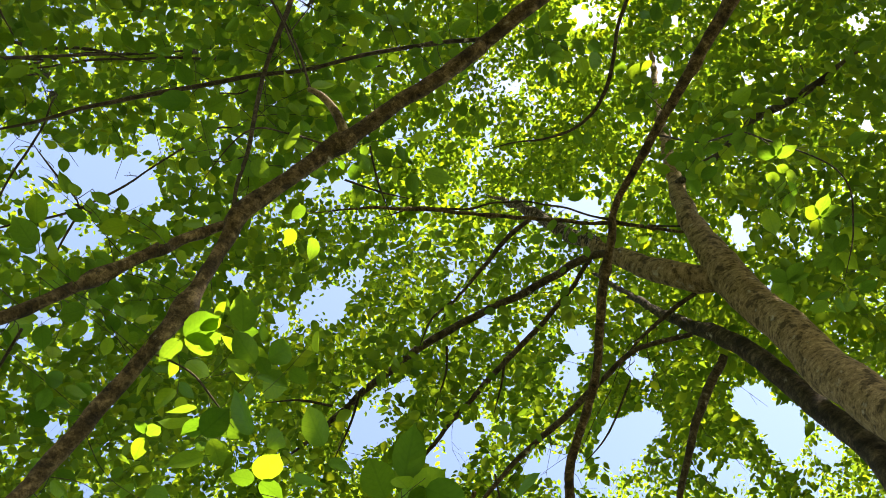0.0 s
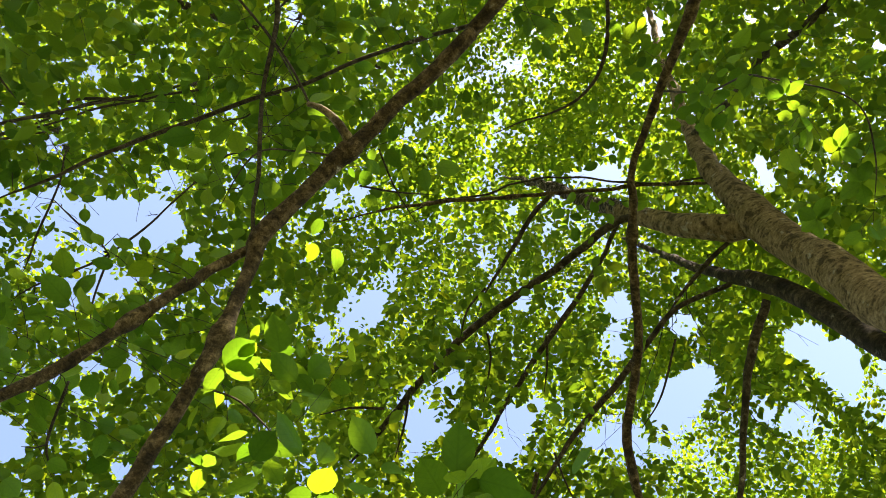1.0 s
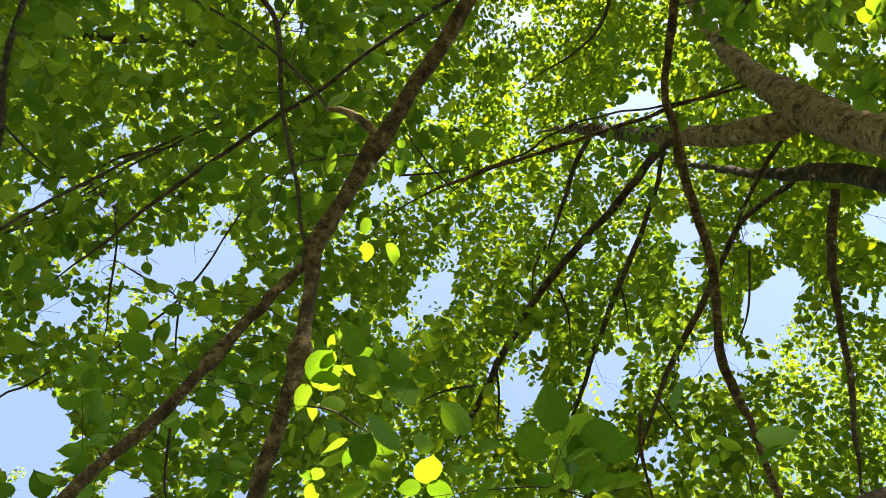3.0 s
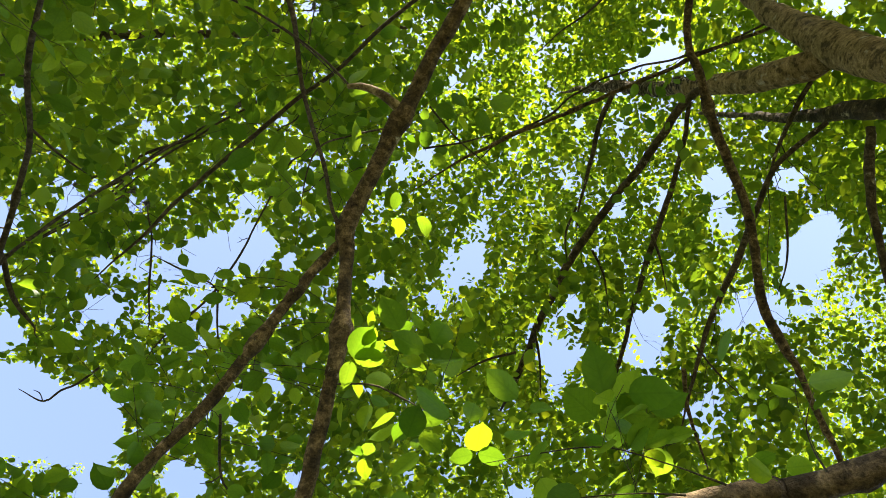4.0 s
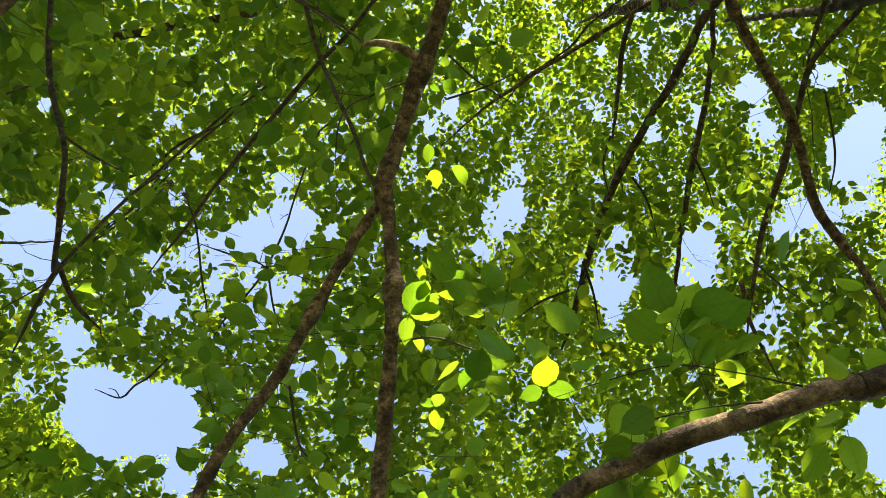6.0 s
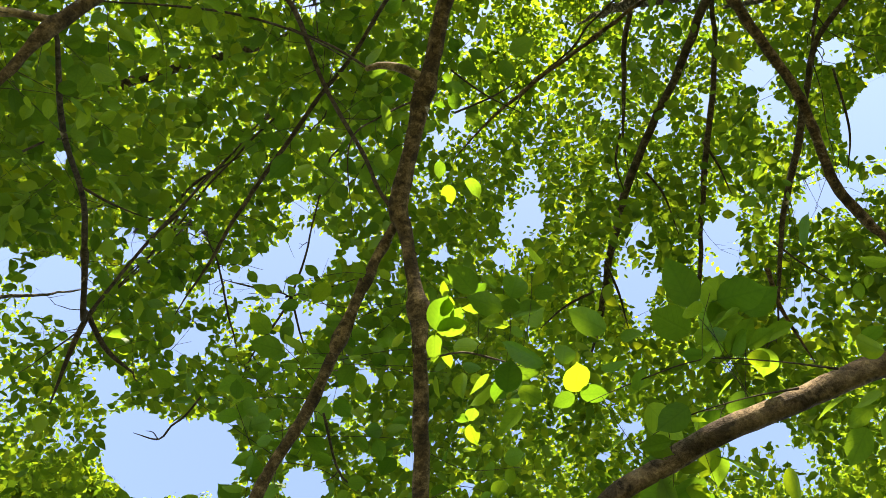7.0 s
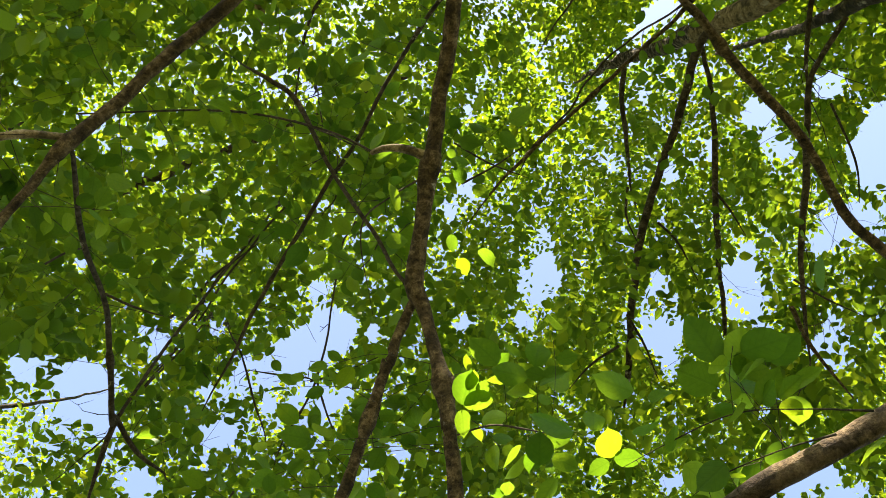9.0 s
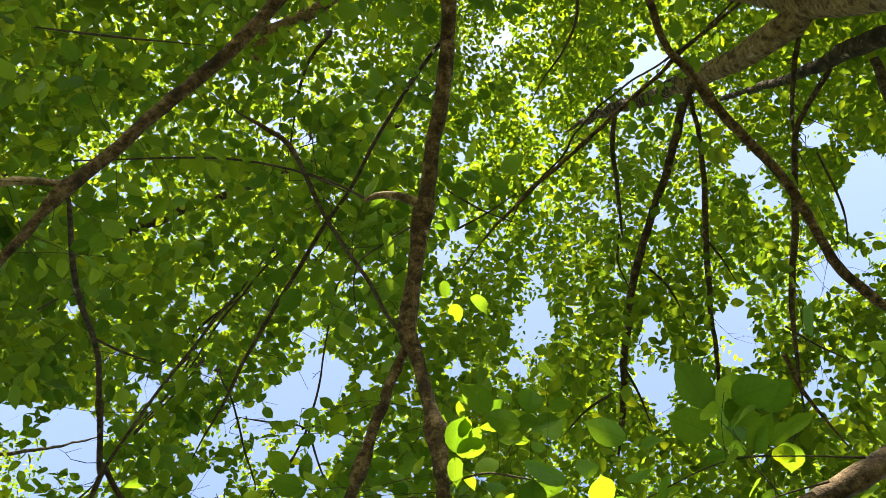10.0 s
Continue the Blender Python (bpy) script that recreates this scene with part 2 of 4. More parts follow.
def shoot_mesh(name, starts, ends, radius):
    """Thin shoots as three-sided rods, one mesh."""
    n = len(starts)
    way = unit(ends - starts)
    e1 = unit(np.cross(way, np.array([0.31, 0.2, 0.93])))
    e2 = np.cross(way, e1)
    v = []
    for p, r in ((starts, radius), (ends, radius * 0.5)):
        for k in range(3):
            ang = 2 * math.pi * k / 3
            v.append(p + (e1 * math.cos(ang) + e2 * math.sin(ang)) * r[:, None])
    v = np.stack(v, 1)
    me = bpy.data.meshes.new(name)
    me.vertices.add(n * 6)
    me.vertices.foreach_set("co", v.astype(np.float32).ravel())
    idx = (np.arange(n) * 6)[:, None] + np.array([0, 1, 4, 3, 1, 2, 5, 4, 2, 0, 3, 5])[None]
    me.loops.add(n * 12)
    me.loops.foreach_set("vertex_index", idx.astype(np.int32).ravel())
    me.polygons.add(n * 3)
    me.polygons.foreach_set("loop_start", np.arange(0, n * 12, 4, dtype=np.int32))
    me.polygons.foreach_set("loop_total", np.full(n * 3, 4, np.int32))
    me.update(calc_edges=True)
    me.uv_layers.new(name="UVMap")
    return me


def twiglets(parent, pts, n, reach, thick, low=0.1):
    """Crooked thin side twigs along a limb, joined."""
    p, t = along(pts, n, low, 1.0)
    starts, ends, radii = [], [], []
    for q, way in zip(p, t):
        head = unit(way * rng.uniform(0.2, 0.8) + rng.normal(0, 0.6, 3))
        ln, r = reach * rng.uniform(0.4, 1.3), thick * rng.uniform(0.6, 1.2)
        for k in range(4):
            nxt = q + head * ln / 4
            starts.append(q)
            ends.append(nxt + head * 0.002)
            radii.append(r * (1 - 0.2 * k))
            if k in (1, 2) and rng.random() < 0.6:
                side = unit(head + rng.normal(0, 0.7, 3))
                starts.append(nxt)
                ends.append(nxt + side * ln * 0.35)
                radii.append(r * 0.5)
            q, head = nxt, unit(head + rng.normal(0, 0.42, 3) + [0, 0, -0.05])
    part("twig_spray", shoot_mesh("twig_spray", np.array(starts), np.array(ends), np.array(radii)), twig_bark, parent, kind="stuff")


def leaf_shape(name, curl, fold, wide, wave):
    """One leaf, 1 m long, base at the origin, along +y, upper side +z: ovate with a drawn-out tip."""
    bm = bmesh.new()
    uv = bm.loops.layers.uv.new("UVMap")
    rows = []
    outline = [(0.0, 0.0), (0.06, 0.16), (0.18, 0.28), (0.36, 0.345), (0.55, 0.33), (0.72, 0.25), (0.84, 0.125), (0.92, 0.04), (1.0, 0.0)]
    for y, w in outline:
        w *= wide
        z = -curl * y * y
        if w == 0:
            rows.append([bm.verts.new((0, y, z))])
        else:
            rows.append([bm.verts.new((sx * w, y, z + abs(sx) * fold * w * 2 + wave * math.sin(9 * y + 2 * sx) * abs(sx))) for sx in (-1, -0.5, 0, 0.5, 1)])
    for r0, r1 in zip(rows, rows[1:]):
        for k in range(4):
            q = [r0[k] if len(r0) > 1 else r0[0], r0[k + 1] if len(r0) > 1 else r0[0], r1[k + 1] if len(r1) > 1 else r1[0], r1[k] if len(r1) > 1 else r1[0]]
            q = list(dict.fromkeys(q))
            face = bm.faces.new(q)
            face.smooth = True
            for lp in face.loops:
                lp[uv].uv = (lp.vert.co.x, lp.vert.co.y)
    # leaf stalk
    s0 = [bm.verts.new((0.012 * math.cos(k * 2.1), -0.16, -0.03 + 0.012 * math.sin(k * 2.1))) for k in range(3)]
    s1 = [bm.verts.new((0.009 * math.cos(k * 2.1), 0.02, 0.009 * math.sin(k * 2.1) - 0.004)) for k in range(3)]
    for k in range(3):
        bm.faces.new((s0[k], s0[(k + 1) % 3], s1[(k + 1) % 3], s1[k]))
    me = bpy.data.meshes.new(name)
    bm.to_mesh(me)
    bm.free()
    me.materials.append(near_leaf)
    return me


LEAVES = [leaf_shape("leaf", 0.10, 0.10, 0.88, 0.01), leaf_shape("leaf", 0.22, 0.05, 0.96, 0.02),
          leaf_shape("leaf", -0.04, 0.14, 0.8, 0.012), leaf_shape("leaf", 0.16, 0.2, 0.9, 0.025), leaf_shape("leaf", 0.05, 0.04, 1.02, 0.015)]


def leaf_parts(parent, b, a, u, s):
    for p, way, up, size in zip(b, a, u, s):
        ob = new("leaf", LEAVES[int(rng.integers(len(LEAVES)))])
        side = np.cross(way, up)
        m = np.eye(4)
        m[:3, 0], m[:3, 1], m[:3, 2], m[:3, 3] = side * size, way * size, up * size, p
        ob.parent = parent
        ob.matrix_basis = Matrix(m)


def along(pts, n, low=0.0, high=1.0):
    """Random places on a limb and the limb's direction there."""
    run = spline(pts, 0.02)[:, :3]
    d = np.concatenate([[0], np.cumsum(np.linalg.norm(np.diff(run, axis=0), axis=1))])
    at = rng.uniform(low, high, n) * d[-1]
    p = np.stack([np.interp(at, d, run[:, k]) for k in range(3)], 1)
    t = unit(np.stack([np.interp(at, d, np.gradient(run[:, k])) for k in range(3)], 1))
    return p, t


# ---- ground ----
gv, gf = [], []
rings, spokes = [0.0, 1.5, 3, 5, 8, 12, 18, 28, 45, 80, 160, 400, 1200, 4000], 48
for i, r in enumerate(rings):
    for k in range(spokes):
        a = 2 * math.pi * k / spokes
        x, y = r * math.cos(a), r * math.sin(a)
        gv.append((x, y, (0.06 * noise.noise(Vector((x * 0.4, y * 0.4, 0))) + 0.004 * min(r, 60) * noise.noise(Vector((x * 0.05, y * 0.05, 3)))) - 0.02))
for i in range(len(rings) - 1):
    for k in range(spokes):
        k2 = (k + 1) % spokes
        q = [i * spokes + k, (i + 1) * spokes + k, (i + 1) * spokes + k2, i * spokes + k2]
        gf.append(q if i else [0] + q[1:3])
gm = bpy.data.meshes.new("ground")
gm.from_pydata(gv, [], gf)
gm.materials.append(ground_mat)
tagged(new("ground", gm), "bare earth and thin grass under the trees", "ground", kind="structure")

# ---- trees ----
def tree(x, y, label):
    ob = new("tree")
    ob.location = (x, y, 0)
    return tagged(ob, label, "tree", "trees of the grove")


tree_a = tree(1.88, 0.2, "two-stemmed tree with grey lichen-spotted bark and fresh green leaves")
tree_b = tree(0.7, -2.2, "tree with brown boughs spreading low and large shaded green leaves")
tree_c = tree(-5.6, 0.9, "slender tree with thin dark twigs and light green leaves")
tree_d = tree(1.4, 7.6, "tall tree with a loose sunlit yellow-green crown")

limb('trunk', tree_a, [(1.900, 0.160, -0.050, 0.145), (1.870, 0.160, 0.250, 0.102), (1.830, 0.160, 1.500, 0.087), (1.800, 0.160, 2.800, 0.081), (1.804, 0.214, 3.969, 0.081), (1.809, 0.208, 4.214, 0.082), (1.808, 0.194, 4.480, 0.083), (1.795, 0.181, 4.769, 0.084), (1.766, 0.147, 5.116, 0.090), (1.702, 0.055, 5.535, 0.065), (1.691, -0.096, 6.078, 0.050), (1.711, -0.296, 6.701, 0.039), (1.709, -0.609, 7.516, 0.032), (1.705, -1.052, 8.504, 0.020)], 20, '')
limb('stem', tree_a, [(1.860, 0.320, 0.050, 0.108), (1.860, 0.420, 1.500, 0.060), (1.840, 0.440, 2.800, 0.050), (1.889, 0.350, 3.820, 0.047), (1.910, 0.363, 4.187, 0.046), (1.864, 0.368, 4.642, 0.045), (1.853, 0.423, 5.048, 0.042), (1.871, 0.527, 5.534, 0.029), (1.913, 0.642, 6.380, 0.022), (1.960, 0.760, 7.300, 0.012)], 16, 'dark moss-stained stem')
limb('limb', tree_a, [(1.783, 0.154, 5.107, 0.070), (1.703, 0.247, 5.197, 0.070), (1.599, 0.313, 5.349, 0.065), (1.495, 0.388, 5.708, 0.056), (1.394, 0.449, 6.054, 0.049)], 16, 'pale lichen-crusted limb')
limb('limb', tree_a, [(1.495, 0.388, 5.708, 0.044), (1.394, 0.449, 6.054, 0.049), (1.255, 0.505, 6.402, 0.044), (1.092, 0.541, 6.748, 0.032), (0.924, 0.654, 7.381, 0.005)], 16, 'dark limb with curled pale rings of bark', ring_bark)
limb('limb', tree_a, [(1.459, 0.390, 5.774, 0.0206), (1.378, 0.507, 5.842, 0.0232), (1.229, 0.761, 5.850, 0.0232), (1.049, 1.039, 5.840, 0.0215), (0.805, 1.439, 5.778, 0.0232), (0.613, 1.780, 5.568, 0.0206), (0.491, 2.058, 5.450, 0.0163), (0.395, 2.179, 5.278, 0.0034)], 10, '')
limb('limb', tree_a, [(1.457, 0.526, 6.025, 0.0129), (1.390, 0.882, 5.884, 0.0155), (1.267, 1.229, 5.728, 0.0172), (1.155, 1.651, 5.613, 0.0146), (1.080, 1.956, 5.496, 0.0103), (1.046, 2.001, 5.469, 0.0026)], 10, '')
limb('limb', tree_a, [(1.782, 0.483, 5.078, 0.0129), (1.580, 0.702, 5.083, 0.0129), (1.524, 0.905, 5.061, 0.0146), (1.416, 1.119, 4.931, 0.0163), (1.314, 1.381, 4.875, 0.0129), (1.234, 1.649, 4.771, 0.0086), (1.154, 1.907, 4.653, 0.0017)], 10, '')
limb('limb', tree_a, [(1.725, 0.313, 5.181, 0.0112), (1.636, 0.503, 5.146, 0.0112), (1.561, 0.766, 5.100, 0.0034)], 10, '')
limb('limb', tree_a, [(1.863, 0.466, 4.864, 0.0198), (1.851, 0.656, 4.780, 0.0215), (1.862, 0.843, 4.669, 0.0172), (1.905, 1.047, 4.579, 0.0146), (1.915, 1.170, 4.480, 0.0129), (1.900, 1.350, 4.330, 0.0103), (1.890, 1.550, 4.150, 0.0034)], 10, '')
limb('branch', tree_a, [(1.690, 0.076, 5.561, 0.0086), (1.481, 0.222, 5.831, 0.0103), (1.305, 0.317, 5.883, 0.0112), (0.914, 0.499, 5.865, 0.0112), (0.639, 0.615, 5.798, 0.0103), (0.317, 0.751, 5.712, 0.0103), (-0.136, 0.974, 5.471, 0.0017)], 10, '')
limb('branch', tree_a, [(1.672, 0.056, 5.613, 0.0060), (1.465, 0.224, 5.837, 0.0060), (1.079, 0.353, 5.995, 0.0060), (0.835, 0.468, 5.987, 0.0060), (0.568, 0.669, 5.953, 0.0060), (0.383, 0.743, 5.911, 0.0060), (0.194, 0.921, 5.788, 0.0009)], 10, '')
limb('limb', tree_a, [(1.125, 0.539, 6.534, 0.0163), (1.042, 0.713, 6.428, 0.0155), (1.010, 0.879, 6.407, 0.0155), (0.960, 1.042, 6.281, 0.0112), (0.919, 1.246, 6.239, 0.0069), (0.909, 1.448, 6.182, 0.0017)], 10, '')
limb('limb', tree_a, [(1.672, -0.104, 6.085, 0.0224), (1.644, -0.454, 5.642, 0.0189), (1.587, -0.562, 5.434, 0.0198), (1.616, -0.793, 5.158, 0.0189), (1.623, -0.977, 4.994, 0.0043)], 10, '')
limb('low_bough', tree_a, [(1.850, 0.120, 2.350, 0.045), (1.200, 0.360, 2.500, 0.028), (0.594, 0.654, 2.562, 0.021), (0.519, 0.672, 2.567, 0.019), (0.453, 0.693, 2.572, 0.018), (0.365, 0.716, 2.567, 0.017), (0.283, 0.743, 2.574, 0.018), (0.179, 0.784, 2.568, 0.016), (0.089, 0.818, 2.552, 0.014), (0.102, 0.846, 2.515, 0.011)], 14, 'bare brown low bough with dark knotty bark', low_bark)
limb('bough', tree_b, [(0.600, -2.000, 2.900, 0.050), (0.450, -1.000, 3.350, 0.034), (0.129, -0.184, 3.423, 0.018), (0.082, -0.059, 3.402, 0.018), (-0.016, 0.139, 3.377, 0.018), (-0.064, 0.231, 3.349, 0.019), (-0.075, 0.257, 3.340, 0.025), (-0.090, 0.284, 3.330, 0.021), (-0.135, 0.376, 3.282, 0.018), (-0.190, 0.488, 3.215, 0.023), (-0.183, 0.548, 3.174, 0.015), (-0.182, 0.652, 3.045, 0.016), (-0.193, 0.742, 2.953, 0.015), (-0.228, 0.908, 2.797, 0.016), (-0.245, 0.970, 2.718, 0.013)], 14, '')
limb('bough', tree_b, [(-0.190, 0.515, 3.238, 0.008), (-0.225, 0.543, 3.203, 0.011), (-0.299, 0.621, 3.118, 0.012), (-0.386, 0.722, 2.985, 0.012), (-0.428, 0.768, 2.923, 0.013), (-0.500, 0.824, 2.825, 0.011), (-0.557, 0.882, 2.718, 0.011), (-0.593, 0.918, 2.641, 0.009)], 12, '')
limb('stub', tree_b, [(-0.074, 0.249, 3.354, 0.015), (-0.100, 0.224, 3.346, 0.011), (-0.131, 0.203, 3.337, 0.010), (-0.168, 0.190, 3.325, 0.008), (-0.195, 0.191, 3.322, 0.006)], 10, 'pale bare side shoot')
limb('twig', tree_b, [(-0.190, 0.191, 3.323, 0.003), (-0.260, 0.133, 3.370, 0.003), (-0.353, 0.072, 3.409, 0.001)], 10, '')
limb('branch', tree_b, [(0.132, -0.166, 3.529, 0.0046), (0.099, -0.115, 3.535, 0.0053), (-0.079, 0.026, 3.591, 0.0053), (-0.252, 0.178, 3.570, 0.0053), (-0.487, 0.359, 3.555, 0.0061), (-0.651, 0.508, 3.528, 0.0053), (-0.721, 0.578, 3.486, 0.0046), (-0.860, 0.712, 3.437, 0.0015)], 10, '')
limb('branch', tree_b, [(-0.210, 0.484, 3.234, 0.0046), (-0.265, 0.357, 3.374, 0.0053), (-0.312, 0.248, 3.488, 0.0053), (-0.365, 0.051, 3.598, 0.0068), (-0.422, -0.030, 3.639, 0.0061), (-0.490, -0.104, 3.673, 0.0015)], 10, '')
limb('bough', tree_b, [(0.600, -2.000, 3.300, 0.055), (0.680, -1.300, 3.900, 0.035), (0.764, -0.064, 4.072, 0.013), (0.843, 0.215, 4.089, 0.015), (0.949, 0.446, 4.072, 0.016), (1.055, 0.664, 4.034, 0.015), (1.093, 0.842, 3.995, 0.015), (1.127, 0.965, 3.957, 0.017), (1.218, 1.119, 3.870, 0.012), (1.289, 1.277, 3.760, 0.011), (1.345, 1.410, 3.640, 0.008)], 12, '')
limb('bough', tree_b, [(0.600, -2.000, 3.100, 0.050), (0.450, -1.100, 3.500, 0.034), (0.100, -0.520, 3.480, 0.026), (-0.229, -0.301, 3.397, 0.016), (-0.352, -0.228, 3.355, 0.016), (-0.472, -0.167, 3.312, 0.015), (-0.575, -0.121, 3.261, 0.014), (-0.665, -0.075, 3.208, 0.014), (-0.729, -0.049, 3.164, 0.015), (-0.746, -0.042, 3.151, 0.018), (-0.761, -0.032, 3.138, 0.016), (-0.806, 0.002, 3.097, 0.010), (-0.877, 0.057, 3.031, 0.009), (-0.986, 0.126, 2.953, 0.007)], 12, '')
limb('branch', tree_b, [(-0.747, -0.050, 3.150, 0.008), (-0.803, -0.075, 3.132, 0.008), (-0.877, -0.090, 3.125, 0.008), (-0.973, -0.115, 3.088, 0.002)], 10, 'pale side shoot')
limb('branch', tree_b, [(-0.749, -0.038, 3.160, 0.0046), (-0.863, 0.161, 3.261, 0.0068), (-0.937, 0.316, 3.370, 0.0068), (-1.030, 0.507, 3.449, 0.0076), (-1.113, 0.689, 3.461, 0.0076), (-1.120, 0.679, 3.500, 0.0076), (-1.115, 0.811, 3.513, 0.0068), (-1.085, 0.931, 3.538, 0.0015)], 10, '')
limb('twig', tree_b, [(-1.121, 0.686, 3.497, 0.008), (-1.182, 0.762, 3.455, 0.007), (-1.258, 0.876, 3.392, 0.002)], 10, '')
limb('twig', tree_b, [(-1.114, 0.681, 3.502, 0.005), (-1.042, 0.612, 3.797, 0.005), (-0.928, 0.531, 4.195, 0.004), (-0.848, 0.477, 4.445, 0.001)], 10, '')
limb('branch', tree_c, [(-0.811, 0.965, 6.438, 0.0052), (-0.681, 0.811, 5.664, 0.0043), (-0.438, 0.522, 4.213, 0.0034), (-0.515, 0.581, 4.186, 0.0034), (-0.612, 0.767, 4.116, 0.0034), (-0.719, 0.958, 4.020, 0.0043), (-0.858, 1.081, 3.920, 0.0034), (-0.939, 1.177, 3.901, 0.0009)], 10, '')
limb('branch', tree_c, [(-0.719, 0.962, 4.018, 0.0026), (-0.818, 0.880, 3.985, 0.0034), (-0.908, 0.822, 3.950, 0.0009)], 10, '')
limb('branch', tree_c, [(-1.745, 1.266, 6.111, 0.0052), (-1.466, 1.063, 5.389, 0.0043), (-0.925, 0.671, 3.991, 0.0026), (-0.904, 0.827, 3.949, 0.0034), (-0.907, 0.951, 3.901, 0.0034), (-0.907, 1.068, 3.849, 0.0009)], 10, '')
limb('twig', tree_c, [(-0.719, 0.962, 4.018, 0.004), (-0.709, 1.118, 3.953, 0.003), (-0.661, 1.242, 3.904, 0.001)], 10, '')
limb('twig', tree_c, [(-0.739, 0.956, 4.014, 0.003), (-0.623, 0.986, 4.090, 0.003), (-0.459, 0.998, 4.175, 0.001)], 10, '')
limb('branch', tree_c, [(-1.006, 0.596, 6.461, 0.0060), (-0.845, 0.501, 5.683, 0.0060), (-0.603, 0.358, 4.517, 0.0043), (-0.915, 0.539, 4.298, 0.0043), (-1.078, 0.666, 4.153, 0.0034), (-1.189, 0.742, 4.024, 0.0034), (-1.327, 0.820, 3.864, 0.0009)], 10, '')
limb('branch', tree_c, [(-1.245, 0.691, 6.393, 0.0060), (-1.045, 0.581, 5.626, 0.0052), (-0.747, 0.415, 4.476, 0.0034), (-1.006, 0.582, 4.311, 0.0034), (-1.165, 0.718, 4.157, 0.0034), (-1.325, 0.806, 4.050, 0.0009)], 10, '')
limb('branch', tree_c, [(-2.088, 1.109, 6.005, 0.0069), (-1.756, 0.932, 5.299, 0.0069), (-1.341, 0.711, 4.416, 0.0052), (-1.141, 0.628, 4.411, 0.0060), (-0.970, 0.551, 4.382, 0.0043), (-0.828, 0.506, 4.435, 0.0009)], 10, '')
limb('branch', tree_c, [(-2.025, 1.195, 6.012, 0.0052), (-1.703, 1.004, 5.305, 0.0043), (-1.301, 0.766, 4.421, 0.0034), (-1.115, 0.646, 4.417, 0.0043), (-0.868, 0.484, 4.427, 0.0009)], 10, '')
limb('branch', tree_c, [(-0.261, -0.575, 5.738, 0.034), (-0.467, -0.513, 5.626, 0.036), (-0.658, -0.473, 5.501, 0.033), (-0.737, -0.363, 5.498, 0.024), (-0.789, -0.264, 5.496, 0.004)], 10, 'pale lichen-crusted limb')
limb('branch', tree_c, [(-0.452, -0.479, 6.541, 0.0103), (-0.378, -0.406, 5.748, 0.0095), (-0.323, -0.351, 5.153, 0.0077), (-0.428, -0.252, 5.048, 0.0069), (-0.547, -0.089, 4.937, 0.0052), (-0.682, 0.176, 4.907, 0.0009)], 10, '')
limb('branch', tree_c, [(0.841, -1.099, 6.394, 0.0103), (0.704, -0.922, 5.626, 0.0095), (0.516, -0.680, 4.569, 0.0069), (0.567, -0.428, 4.504, 0.0069), (0.645, -0.236, 4.509, 0.0077), (0.641, -0.087, 4.518, 0.0060), (0.539, 0.036, 4.541, 0.0043), (0.359, 0.199, 4.562, 0.0009)], 10, '')
limb('branch', tree_c, [(-0.778, 0.096, 6.538, 0.0043), (-0.653, 0.081, 5.748, 0.0043), (-0.466, 0.058, 4.563, 0.0026), (-0.496, 0.408, 4.428, 0.0034), (-0.579, 0.486, 4.400, 0.0009)], 10, '')
limb('branch', tree_c, [(-1.829, 1.183, 6.093, 0.0052), (-1.535, 0.992, 5.374, 0.0043), (-1.094, 0.706, 4.295, 0.0034), (-1.259, 0.791, 4.081, 0.0034), (-1.390, 0.857, 3.864, 0.0026), (-1.553, 0.916, 3.730, 0.0009)], 10, '')
limb('twig', tree_b, [(-0.858, -0.437, 3.562, 0.002), (-0.675, -0.354, 3.540, 0.003), (-0.443, -0.255, 3.517, 0.001)], 10, '')
limb('twig', tree_b, [(-0.907, -0.105, 3.581, 0.002), (-0.579, -0.006, 3.599, 0.003), (-0.370, 0.089, 3.544, 0.003), (-0.212, 0.195, 3.408, 0.001)], 10, '')
limb('shoot', tree_a, [(0.444, 0.658, 2.553, 0.002), (0.349, 0.618, 2.543, 0.001), (0.256, 0.598, 2.549, 0.001), (0.160, 0.618, 2.557, 0.001), (0.089, 0.652, 2.580, 0.000)], 10, '')
limb('shoot', tree_a, [(0.390, 0.682, 2.559, 0.002), (0.303, 0.673, 2.546, 0.001), (0.214, 0.694, 2.555, 0.001), (0.148, 0.720, 2.549, 0.000)], 10, '')
limb('shoot', tree_a, [(0.572, 0.613, 2.528, 0.002), (0.514, 0.543, 2.474, 0.001), (0.487, 0.493, 2.455, 0.001), (0.497, 0.457, 2.469, 0.000)], 10, '')
limb('shoot', tree_b, [(0.796, -0.171, 4.141, 0.004), (0.784, -0.188, 3.741, 0.003), (0.787, -0.246, 3.518, 0.002), (0.848, -0.228, 3.382, 0.000)], 10, '')
limb('shoot', tree_b, [(0.787, -0.246, 3.518, 0.002), (0.942, -0.259, 3.330, 0.002), (1.034, -0.168, 3.288, 0.002), (1.092, -0.024, 3.259, 0.000)], 10, '')
limb('shoot', tree_b, [(-0.187, 0.735, 2.963, 0.002), (-0.104, 0.710, 2.917, 0.002), (-0.048, 0.721, 2.892, 0.002), (0.016, 0.734, 2.851, 0.000)], 10, '')
limb('shoot', tree_b, [(-0.064, 0.279, 3.357, 0.003), (-0.178, 0.289, 3.266, 0.002), (-0.256, 0.325, 3.197, 0.002), (-0.288, 0.508, 3.143, 0.000)], 10, '')

